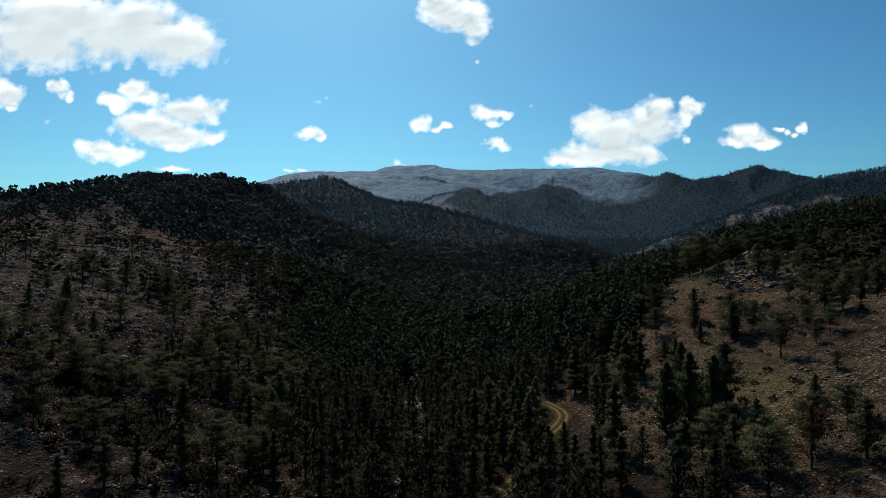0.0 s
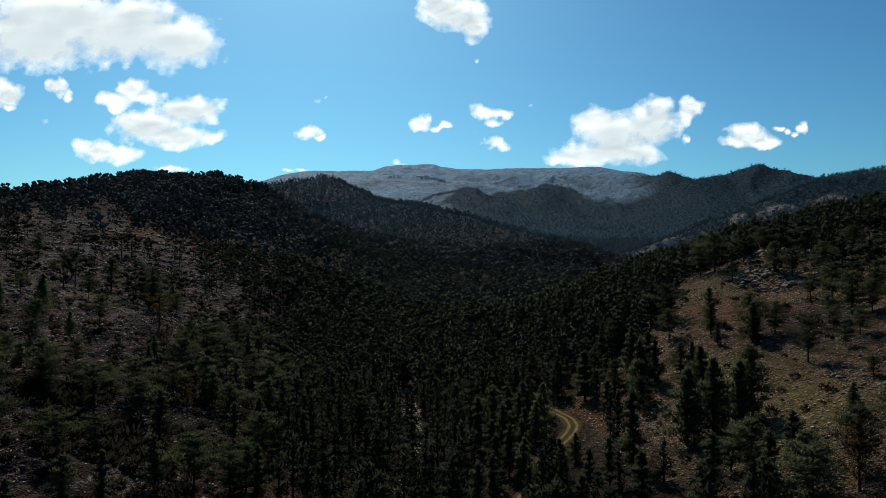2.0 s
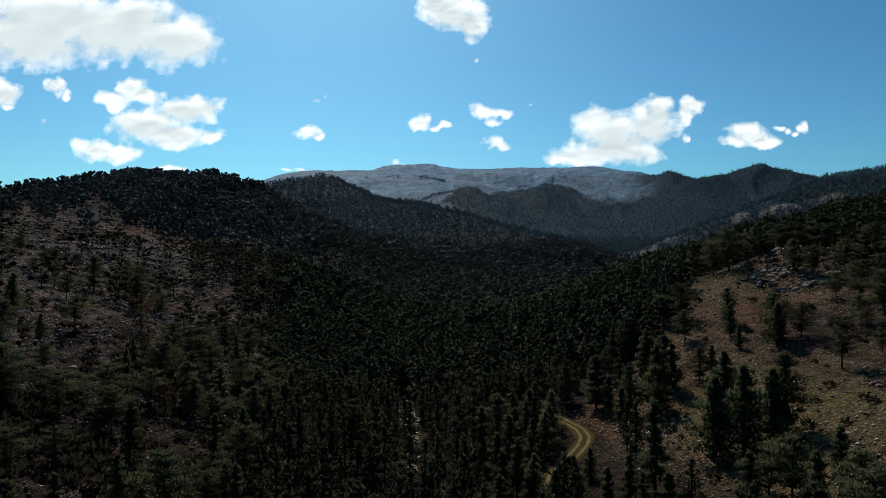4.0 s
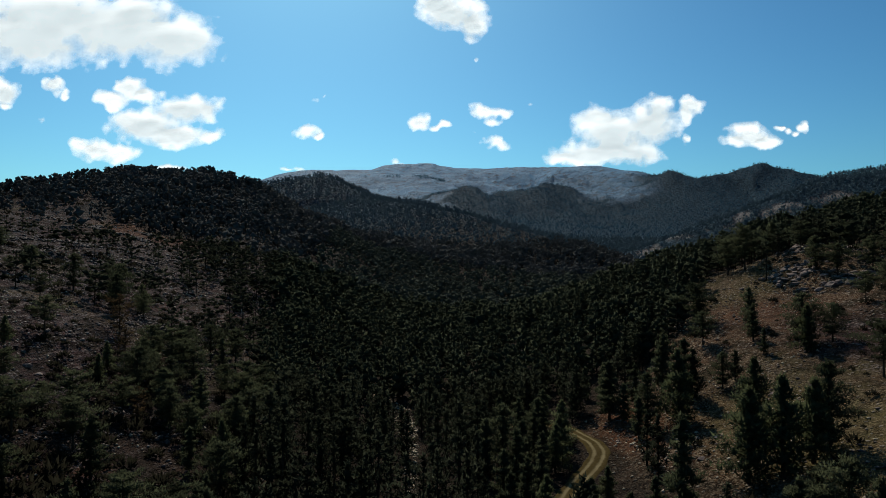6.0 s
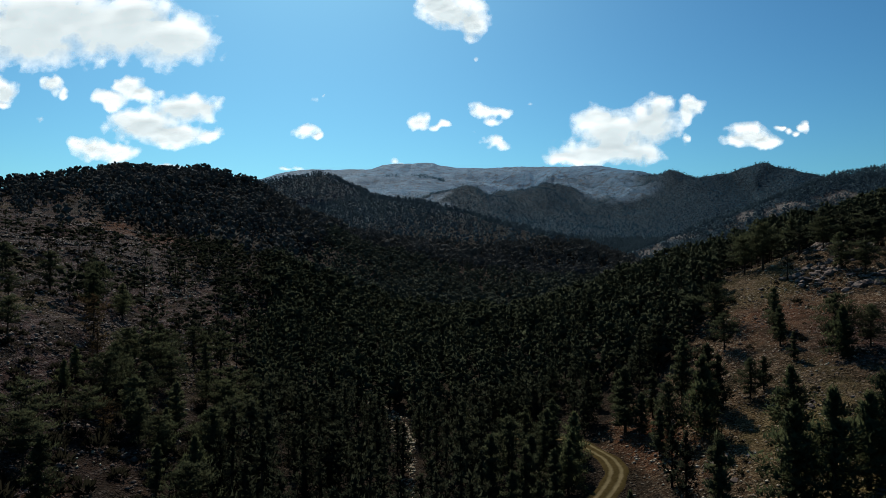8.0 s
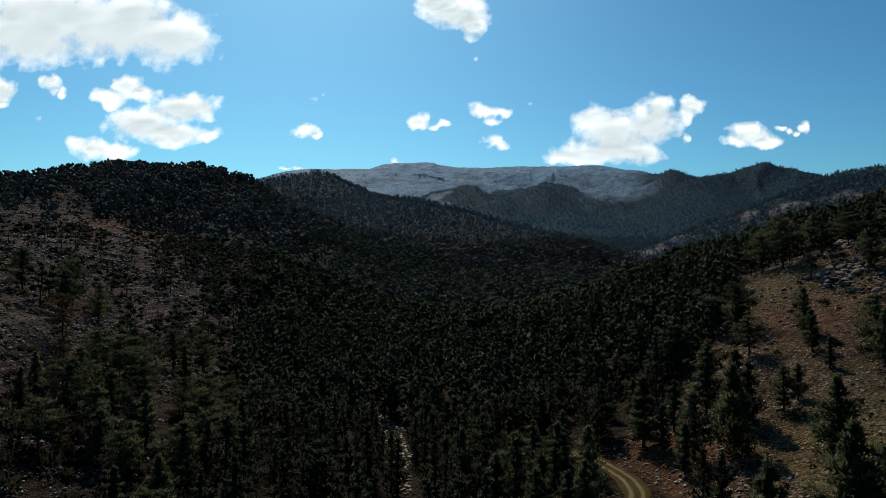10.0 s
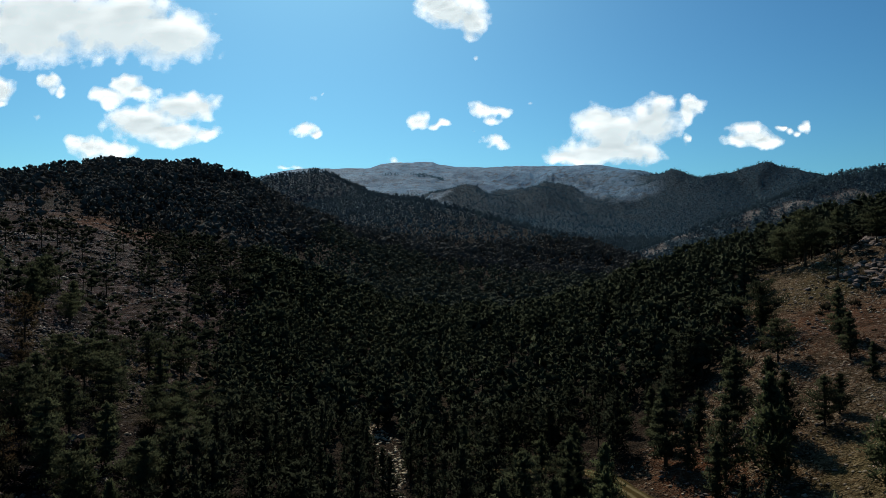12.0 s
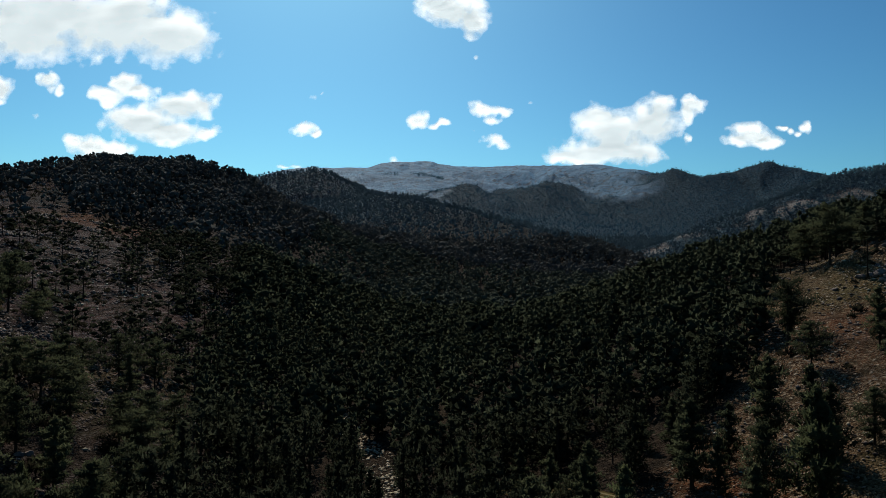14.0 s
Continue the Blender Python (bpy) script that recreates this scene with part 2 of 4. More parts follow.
def needle_material(name, dark, light, thin=0.5):
    n = Nodes(name)
    geometry, thing = n.add("NewGeometry"), n.add("ObjectInfo")
    tree = n.math("FRACT", n.math("ADD", thing.outputs["Random"], n.value("tone")), 0.0)
    mixed = n.math("ADD", n.math("MULTIPLY", geometry.outputs["Random Per Island"], 0.15), n.math("MULTIPLY", tree, 0.85))
    stand = n.step(n.noise(30, 2), 0.3, 0.7)
    col = n.mix(n.math("ADD", n.math("MULTIPLY", mixed, 0.7), n.math("MULTIPLY", stand, 0.3)), dark, light)
    outward = n.add("VectorTransform", {0: n.add("Attribute", attribute_name="outward").outputs["Vector"]})
    outward.vector_type, outward.convert_from, outward.convert_to = "NORMAL", "OBJECT", "WORLD"
    tuft = n.add("VectorMath", {0: n.add("VectorMath", {0: geometry.outputs["Normal"], 1: (0.18, 0.18, 0.18)}, operation="MULTIPLY").outputs[0], 1: outward.outputs[0]}, operation="ADD").outputs[0]
    tuft = n.add("VectorMath", {0: tuft}, operation="NORMALIZE").outputs[0]      # the needles of a bough point all ways, so it is lit as one soft cushion
    leaf = n.add("BsdfDiffuse", {"Color": col, "Normal": tuft}).outputs[0]
    inward = n.add("VectorMath", {0: tuft, 1: (-1, -1, -1)}, operation="MULTIPLY").outputs[0]
    glow = n.add("BsdfTranslucent", {"Color": col, "Normal": inward}).outputs[0]
    return n.finish(n.add("MixShader", {0: thin, 1: leaf, 2: glow}).outputs[0])


def plain_material(name, dark, light, size, relief=0.05, stretch=(1, 1, 1), roughness=0.65):
    n = Nodes(name)
    f = n.noise(size, 6, stretch)
    g = n.noise(size * 7, 3)
    each = n.math("MULTIPLY", n.math("SUBTRACT", n.add("NewGeometry").outputs["Random Per Island"], 0.5), 0.35)
    col = n.mix(n.step(n.math("ADD", each, n.math("ADD", n.math("MULTIPLY", f, 0.7), n.math("MULTIPLY", g, 0.3))), 0.35, 0.70), dark, light)
    return n.finish(n.add("BsdfPrincipled", {"Base Color": col, "Roughness": roughness, "Specular IOR Level": 0.05, "Normal": n.bump(f, relief)}).outputs[0])


def cloud_material():
    n = Nodes("sunlit water vapour with added glow")
    fine, wisp = n.noise(70, 6, (1, 1, 1.3), 0.52), n.noise(170, 6)
    ragged = n.math("ADD", n.math("MULTIPLY", n.math("SUBTRACT", fine, 0.5), 0.50), n.math("MULTIPLY", n.math("SUBTRACT", wisp, 0.5), 0.60))
    dense = n.math("ADD", n.value("thickness"), ragged)
    seen = n.add("MapRange", {"Value": dense, "From Min": 0.0, "From Max": 0.52}).outputs["Result"]
    # the grey shading of the underside is mixed into the white
    thick = n.step(n.math("ADD", n.value("core_shade"), n.math("MULTIPLY", ragged, 0.6)), 0.25, 1.0)
    col = n.mix(thick, (1.0, 1.0, 1.0), (0.60, 0.645, 0.67))
    back = n.add("BsdfTranslucent", {"Color": col}).outputs[0]
    # added emission stands in for sunlight scattered inside the cloud
    scattered = n.add("Emission", {"Color": col, "Strength": CLOUD_GLOW}).outputs[0]
    lit = n.add("AddShader", {0: back, 1: scattered}).outputs[0]
    clear = n.add("BsdfTransparent").outputs[0]
    return n.finish(n.add("MixShader", {0: seen, 1: clear, 2: lit}).outputs[0])


CLOUD_GLOW = 0.58
GROUND = ground_material()
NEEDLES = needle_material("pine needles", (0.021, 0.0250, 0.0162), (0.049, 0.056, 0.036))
# paler needle copy: some distance haze is mixed into its colour
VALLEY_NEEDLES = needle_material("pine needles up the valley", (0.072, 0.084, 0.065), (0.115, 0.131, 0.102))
# brighter copy of the needle colour, imitating the lit sides of near pines
NEAR_LIT_NEEDLES = needle_material("pine needles with sunlight put in", (0.031, 0.037, 0.022), (0.084, 0.095, 0.051))
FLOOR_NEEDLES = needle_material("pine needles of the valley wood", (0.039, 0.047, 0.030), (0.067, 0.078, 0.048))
# brighter needle copy: side sunlight on the bushy pines put into the colour
BUSHY_NEEDLES = needle_material("bushy pine needles brightened for side sun", (0.042, 0.051, 0.027), (0.112, 0.128, 0.062))
# hill, beyond and far canopies: paler and bluer in turn, distance haze painted in
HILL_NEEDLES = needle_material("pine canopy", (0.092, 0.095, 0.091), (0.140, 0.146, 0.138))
BEYOND_HAZE_NEEDLES = needle_material("pine canopy paled for haze", (0.090, 0.138, 0.164), (0.134, 0.196, 0.230))
FAR_HAZE_NEEDLES = needle_material("pine canopy tinted blue for haze", (0.056, 0.130, 0.185), (0.090, 0.188, 0.258))
DRY_NEEDLES = needle_material("browned needles", (0.036, 0.027, 0.015), (0.080, 0.055, 0.030))
BUSH_LEAVES = needle_material("juniper leaves", (0.011, 0.011, 0.008), (0.034, 0.032, 0.021))
BARK = plain_material("pine bark", (0.025, 0.0163, 0.0104), (0.078, 0.053, 0.034), 0.25, 0.03, (1, 1, 0.3))
STONE = plain_material("weathered limestone", (0.034, 0.026, 0.023), (0.19, 0.147, 0.126), 0.6, 0.08)
PALE_STONE = plain_material("bleached limestone", (0.26, 0.215, 0.15), (0.58, 0.49, 0.36), 0.5, 0.06)


def track_material():
    n = Nodes("dusty dirt track")
    ruts = n.math("ADD", n.value("rut"), n.math("MULTIPLY", n.math("SUBTRACT", n.noise(1.1, 4), 0.5), 0.9))
    col = n.mix(n.step(ruts, 0.2, 0.8), n.mix(n.noise(0.7, 5), (0.030, 0.022, 0.008), (0.090, 0.066, 0.028)), n.mix(n.noise(2.5, 5), (0.090, 0.070, 0.034), (0.230, 0.185, 0.100)))
    return n.finish(n.add("BsdfPrincipled", {"Base Color": col, "Roughness": 0.95, "Specular IOR Level": 0.0, "Normal": n.bump(n.noise(0.4, 4), 0.06)}).outputs[0])


TRACK = track_material()
CLOUD = cloud_material()
# ---------------------------------------------------------------- building
def sheet(name, verts, faces, material, parent=None, label="", smooth=False):
    """One mesh object from arrays of corners and of faces."""
    me = bpy.data.meshes.new(name)
    verts, faces = np.asarray(verts, np.float32), np.asarray(faces, np.int32)
    k = faces.shape[1]
    me.vertices.add(len(verts))
    me.vertices.foreach_set("co", verts.ravel())
    me.loops.add(faces.size)
    me.loops.foreach_set("vertex_index", faces.ravel())
    me.polygons.add(len(faces))
    me.polygons.foreach_set("loop_start", np.arange(0, faces.size, k, dtype=np.int32))
    if smooth:
        me.polygons.foreach_set("use_smooth", np.ones(len(faces), bool))
    for m in material if isinstance(material, tuple) else (material,):
        me.materials.append(m)
    me.update(calc_edges=True)
    ob = new(name, me)
    if parent:
        ob.parent = parent
    if label:
        ob["label"] = label
    return ob


def values(ob, name, numbers):
    ob.data.attributes.new(name, "FLOAT", "POINT").data.foreach_set("value", np.asarray(numbers, np.float32).ravel())


def outward_of(ob, normals):
    """The way that each corner's bough faces."""
    ob.data.attributes.new("outward", "FLOAT_VECTOR", "POINT").data.foreach_set("vector", np.asarray(normals, np.float32).ravel())


def within(v, low, high):
    s = np.clip((v - low) / (high - low), 0, 1)
    return s * s * (3 - 2 * s)


# how the land is covered, from 0 to 1
def west_of_wood(x, y):
    """How far a place lies west of the dense wood on the valley's floor."""
    return -x - 26 - 0.2266 * (y - 133) + 5 * grain(x, y, 22, 64)


def clearing(x, y):
    """Open stony ground on the two near flanks and on the tops."""
    over = broad(x, y) - valley(y)
    left = within(west_of_wood(x, y), -2, 12) * within(480 + 60 * within(-x, 140, 200) - y, 0, 130)
    right = within(x - np.interp(y, [165, 186, 200, 218, 234, 306], [18, 34, 52, 66, 72, 100]) + 3 * grain(x, y, 14, 65), -3, 6) * within(over, 2, 7) * within(300 - y, 0, 60)
    tops = within(-x, 130, 210) * within(760 - y, 0, 80) * within(grain(x, y, 85, 61) + 0.45 * within(-x, 170, 230) + 0.5 * within(-x, 220, 300), -0.15, 0.35)
    tops = tops * within(along(LEFT_HILL[0], x, y)[0] + 12 * grain(x, y, 40, 62), 45, 80)
    red = 1.0 * np.exp(-(((x + 188) / 46) ** 2 + ((y - 440) / 26) ** 2))
    return np.clip(left + right + tops + red, 0, 1)


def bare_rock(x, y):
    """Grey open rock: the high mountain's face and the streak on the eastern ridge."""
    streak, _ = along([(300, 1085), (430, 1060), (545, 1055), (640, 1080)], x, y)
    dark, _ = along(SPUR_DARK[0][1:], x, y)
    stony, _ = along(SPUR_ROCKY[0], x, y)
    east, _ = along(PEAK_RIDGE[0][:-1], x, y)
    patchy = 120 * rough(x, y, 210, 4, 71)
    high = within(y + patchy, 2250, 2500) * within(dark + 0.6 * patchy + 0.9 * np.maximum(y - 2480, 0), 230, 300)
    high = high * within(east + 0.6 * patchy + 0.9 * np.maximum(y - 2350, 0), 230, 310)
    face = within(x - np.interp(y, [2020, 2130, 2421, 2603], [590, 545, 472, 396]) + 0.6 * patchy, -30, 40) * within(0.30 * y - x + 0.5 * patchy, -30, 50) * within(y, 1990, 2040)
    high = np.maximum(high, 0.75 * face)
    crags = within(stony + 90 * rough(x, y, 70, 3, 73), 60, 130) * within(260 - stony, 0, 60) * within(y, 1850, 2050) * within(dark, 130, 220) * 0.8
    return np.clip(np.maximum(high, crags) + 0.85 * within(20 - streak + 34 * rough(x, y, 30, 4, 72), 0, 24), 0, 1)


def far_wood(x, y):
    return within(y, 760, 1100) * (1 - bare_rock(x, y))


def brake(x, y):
    """The foot of the western slope: dense juniper scrub, and ground coloured darker for the shade on it."""
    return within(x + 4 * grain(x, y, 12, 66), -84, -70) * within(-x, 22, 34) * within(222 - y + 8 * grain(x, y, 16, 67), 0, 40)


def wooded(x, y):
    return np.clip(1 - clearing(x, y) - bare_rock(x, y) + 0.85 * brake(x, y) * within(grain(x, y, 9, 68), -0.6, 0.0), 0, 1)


def red_soil(x, y):
    return np.clip(np.exp(-(((x + 186) / 38) ** 2 + ((y - 448) / 30) ** 2)) * 1.3 + 0.9 * np.exp(-(((x - 37) / 9) ** 2 + ((y - 168) / 22) ** 2)) + 0.75 * np.exp(-(((x - 82) / 22) ** 2 + ((y - 208) / 26) ** 2)) + within(grain(x, y, 45, 81), 0.3, 0.8) * 0.4 * (x < 0), 0, 1)


def grassy(x, y):
    return within(x, 40, 55) * within(84 - x, 0, 16) * within(190 - y, 0, 40) * within(y, 102, 118) * 0.9 + within(grain(x, y, 30, 83), 0.3, 0.7) * 0.5


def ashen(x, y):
    """Grey stony soil, west of the stream and in the eastern scree, partly darkened for ledge shade."""
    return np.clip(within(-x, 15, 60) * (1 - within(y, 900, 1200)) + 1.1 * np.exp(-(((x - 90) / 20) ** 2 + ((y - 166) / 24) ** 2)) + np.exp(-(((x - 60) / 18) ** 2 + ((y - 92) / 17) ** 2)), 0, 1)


def build_ground():
    ahead = np.radians(np.arange(-47, 47.01, 0.2))
    round_about = np.radians(np.arange(49.5, 312, 2.5))
    turn = np.concatenate([ahead, round_about])
    reach = np.concatenate([[30, 60, 85], np.geomspace(105, 4900, 350)])
    t, r = np.meshgrid(turn, reach)
    x, y = np.sin(t) * r, -45 + np.cos(t) * r
    z = height(x, y)
    cols, rows = len(turn), len(reach)
    i = np.arange(rows - 1)[:, None] * cols
    j = np.arange(cols)[None]
    k = (j + 1) % cols
    faces = np.stack([i + j, i + k, i + cols + k, i + cols + j], -1).reshape(-1, 4)[:, ::-1]
    verts = np.stack([x, y, z], -1).reshape(-1, 3)
    hub = len(verts)
    verts = np.vstack([verts, [(0, -45, float(height(0.0, -45.0)))]])
    ob = sheet("ground", verts, faces, GROUND, smooth=True)
    bm = bmesh.new()
    bm.from_mesh(ob.data)
    bm.verts.ensure_lookup_table()
    for n in range(cols):
        bm.faces.new((bm.verts[hub], bm.verts[n], bm.verts[(n + 1) % cols]))
    bm.to_mesh(ob.data)
    bm.free()
    vx, vy = verts[:, 0], verts[:, 1]
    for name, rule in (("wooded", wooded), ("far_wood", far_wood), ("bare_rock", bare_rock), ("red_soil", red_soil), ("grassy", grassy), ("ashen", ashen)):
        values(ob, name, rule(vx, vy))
    return tagged(ob, "brown stony hillsides and valley floor below grey mountains", "ground", kind="structure")


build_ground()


# ---- trees
def tube(points, radii, sides):
    """Corners and triangles of a tapering stem along points."""
    verts, faces = [], []
    for n, (p, r) in enumerate(zip(points, radii)):
        for s in range(sides):
            a = 2 * math.pi * s / sides
            verts.append((p[0] + r * math.cos(a), p[1] + r * math.sin(a), p[2]))
        if n:
            for s in range(sides):
                a, b = (n - 1) * sides + s, (n - 1) * sides + (s + 1) % sides
                faces += [(a, b, b + sides), (a, b + sides, a + sides)]
    return np.array(verts, float), np.array(faces, int)


def limb(p, q, r):
    """A thin three-sided limb from p to q."""
    d = q - p
    side = np.cross(d, (0, 0, 1.0))
    side /= np.linalg.norm(side) + 1e-9
    up = np.cross(side, d)
    up /= np.linalg.norm(up) + 1e-9
    base = [p + r * (math.cos(a) * side + math.sin(a) * up) for a in (0.5, 2.6, 4.7)]
    return np.array(base + [q]), np.array([(0, 1, 3), (1, 2, 3), (2, 0, 3)])


SIX = np.array([(1, 0, 0), (-1, 0, 0), (0, 1, 0), (0, -1, 0), (0, 0, 1), (0, 0, -1)], float)
EIGHT = np.array([(0, 2, 4), (2, 1, 4), (1, 3, 4), (3, 0, 4), (2, 0, 5), (1, 2, 5), (3, 1, 5), (0, 3, 5)])


def pine(rng, tall, shape, boughs, needles, size, limbs=True, sides=7, wide=1.0, foot=0.09, thick=0.8, layers=0, lift=0.25, slim=0.3, solid=0.0):
    """Wood and foliage of a pine: shape 0 is a young cone, 1 an old flat crown. Its needles stand in cushions, one to a bough."""
    lean = rng.normal(0, 0.012 * tall, 2)
    levels = 6 if sides > 4 else 2
    hs = np.linspace(0, 0.96, levels)
    stem = [(lean[0] * h * h, lean[1] * h * h, tall * h - (0.4 if n == 0 else 0)) for n, h in enumerate(hs)]
    radii = [tall * 0.017 * (1 - h) ** 0.8 * (1.35 if n == 0 else 1) + 0.012 for n, h in enumerate(hs)]
    wood = [tube(stem, radii, sides)] if sides else []
    bottom = foot + (0.24 * shape + rng.uniform(-0.03, 0.05) if foot > 0 else 0)
    widest = tall * (0.18 + 0.11 * shape) * wide

    def spread_at(s):
        cone = (1 - s) ** 0.8 * (0.6 + 0.4 * min(1, s * 5)) + 0.05
        dome = math.sqrt(max(0, 1 - (max(0, s - 0.45) / 0.56) ** 2)) * (0.5 + 0.5 * min(1, s * 2.2)) + 0.05
        return widest * (cone * (1 - shape) + dome * shape)

    leaves, facing = [], []

    def cushion(centre, axes, lengths, count, big, bias):
        if solid:       # far off, the close needles inside a cushion read as one clump
            v = SIX * rng.uniform(0.7, 1.0, (6, 1)) + rng.normal(0, 0.14, (6, 3))
            out = SIX @ axes + bias
            out /= np.linalg.norm(out, axis=1, keepdims=True)
            leaves.append((centre + (v * lengths * solid) @ axes)[EIGHT])
            facing.append(out[EIGHT].reshape(-1, 3))
        v = rng.normal(0, 1, (count, 3))
        v *= (rng.random((count, 1)) ** 0.45) / np.linalg.norm(v, axis=1, keepdims=True)
        mid = centre + (v * lengths) @ axes
        out = (v / lengths * lengths.mean()) @ axes + bias
        out /= np.linalg.norm(out, axis=1, keepdims=True)
        way = 0.8 * rng.normal(0, 1, (count, 3)) + 0.9 * out + (0, 0, 0.55)
        way /= np.linalg.norm(way, axis=1, keepdims=True)
        side = np.cross(way, rng.normal(0, 1, way.shape))
        side /= np.linalg.norm(side, axis=1, keepdims=True)
        l = big * rng.uniform(0.55, 1.35, (count, 1))
        leaves.append(np.stack([mid - side * l * slim - way * l * 0.35, mid + side * l * slim - way * l * 0.35, mid + way * l * 0.65], 1))
        facing.append(np.repeat(out, 3, 0))

    s = np.clip((np.arange(boughs) + rng.uniform(-0.3, 0.3, boughs)) / max(1, boughs - 1), 0, 1)
    vigour = np.ones(boughs)
    if layers:      # boughs in storeys, with gaps between them
        storey = np.clip(np.round(s * layers), 0, layers).astype(int)
        s = np.clip((storey + rng.normal(0, 0.24, boughs)) / layers, 0, 1)
        vigour = rng.uniform(0.7, 1.2, layers + 1)[storey]
    turn = rng.uniform(0, 6.28) + 2.4 * np.arange(boughs) + rng.normal(0, 0.35, boughs)
    for n in range(boughs):
        h = bottom + (0.93 - bottom) * s[n]
        long = spread_at(s[n]) * vigour[n] * rng.uniform(0.62, 1.25)
        rise = 0.05 + 0.5 * s[n] - 0.16 * (1 - shape) + rng.uniform(-0.1, 0.15)
        away = np.array((math.cos(turn[n]), math.sin(turn[n]), 0))
        across = np.array((-away[1], away[0], 0))
        along_it = np.array((away[0], away[1], rise))
        along_it /= np.linalg.norm(along_it)
        p = np.array((lean[0] * h * h, lean[1] * h * h, tall * h))
        q = p + long * np.array((away[0], away[1], rise))
        if limbs and long > 0.5:
            wood.append(limb(p, p + (q - p) * 0.85, tall * 0.004 + 0.01))
        lengths = np.array((0.46 * long + 0.14, 0.34 * long + 0.18, thick * (0.20 * long + 0.20)))
        count = max(1 if solid else 3, round(needles * (0.35 + 0.65 * long / widest)))
        cushion(p + (q - p) * 0.62, np.stack([along_it, across, np.cross(along_it, across)]), lengths, count, size, (0.8 if solid else 0.35) * away + (0, 0, lift))
    tip = np.array((lean[0] * 0.9, lean[1] * 0.9, tall * 0.93))
    cushion(tip, np.eye(3), np.array((0.035, 0.035, 0.06)) * tall * (1 + shape), max(1 if solid else 3, needles // 2), size, np.array((0, 0, lift)))
    heart = max(4, boughs * needles // 14)      # shoots close round the stem
    for n in range(0 if solid else 4):
        v = (n + 0.5) / 4
        h = bottom + (0.9 - bottom) * v
        wide_here = max(0.3 * spread_at(v), 0.05)
        cushion(np.array((lean[0] * h * h, lean[1] * h * h, tall * h)), np.eye(3), np.array((wide_here, wide_here, (0.9 - bottom) * tall / 7)), max(1, heart // 4), size * 1.5, np.array((0, 0, 0.4 * lift)))
    leaves, facing = np.concatenate(leaves).reshape(-1, 3), np.concatenate(facing)
    verts, faces, at = [np.zeros((0, 3))], [np.zeros((0, 3), int)], 0
    for v, f in wood:
        verts.append(v)
        faces.append(f + at)
        at += len(v)
    return (np.concatenate(verts), np.concatenate(faces)), (leaves, np.arange(len(leaves)).reshape(-1, 3), facing)


def near_pine(name, seed, shape, tall, label, needles=NEAR_LIT_NEEDLES, thin=1.0, wide=1.5):
    rng = np.random.default_rng(seed)
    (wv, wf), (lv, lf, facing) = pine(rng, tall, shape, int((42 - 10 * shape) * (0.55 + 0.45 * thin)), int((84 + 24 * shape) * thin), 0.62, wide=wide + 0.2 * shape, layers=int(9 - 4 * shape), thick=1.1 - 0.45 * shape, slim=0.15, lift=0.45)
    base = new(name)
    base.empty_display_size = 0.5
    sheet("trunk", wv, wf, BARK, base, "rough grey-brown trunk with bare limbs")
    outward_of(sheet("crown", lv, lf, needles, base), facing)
    return tagged(base, label, "tree", "pines on the valley slopes")


KINDS = [
    (near_pine("pine_tree", 11, 0.15, 11, "young conical dark green pine on the slope", wide=1.15), 11),
    (near_pine("pine_tree", 12, 0.35, 12, "slender dark green pine with layered branches"), 12),
    (near_pine("pine_tree", 13, 0.6, 12, "dark green pine with an open uneven crown"), 12),
    (near_pine("pine_tree", 14, 0.9, 12, "old flat-crowned dark green pine with bare lower trunk"), 12),
    (near_pine("pine_tree", 15, 0.0, 10, "bushy young green pine with branches to the ground", BUSHY_NEEDLES, wide=1.75), 10),
    (near_pine("pine_tree", 16, 0.5, 11, "sparse half-dry pine with browned needles", DRY_NEEDLES, 0.5), 11),
    (near_pine("pine_tree", 17, 0.25, 12, "dense dark green pine narrowing to its tip", wide=1.2), 12),
]


def scatter(rng, x0, x1, y0, y1, spacing, rule):
    """Places on a jittered grid that a rule of (x, y), a chance from 0 to 1, lets stand; within the valley's widening view."""
    gx, gy = np.meshgrid(np.arange(x0, x1, spacing), np.arange(y0, y1, spacing))
    x = (gx + rng.uniform(-0.48, 0.48, gx.shape) * spacing).ravel()
    y = (gy + rng.uniform(-0.48, 0.48, gx.shape) * spacing).ravel()
    keep = (np.abs(x) < 0.74 * y + 55) & (rng.random(len(x)) < rule(x, y))
    road, _ = along(ROAD, x, y)
    bed, _ = along(STREAM, x, y)
    keep &= (road > 3.2) & ((bed > np.where((y > 188) & (y < 246), 1.7, 0.8)) | (y > 300))
    return np.stack([x[keep], y[keep]], 1)


def thinning(y):
    """How wide the belt is in which the wood thins out up the western slope."""
    return 14 + 0.30 * np.clip(y - 165, 0, 300)


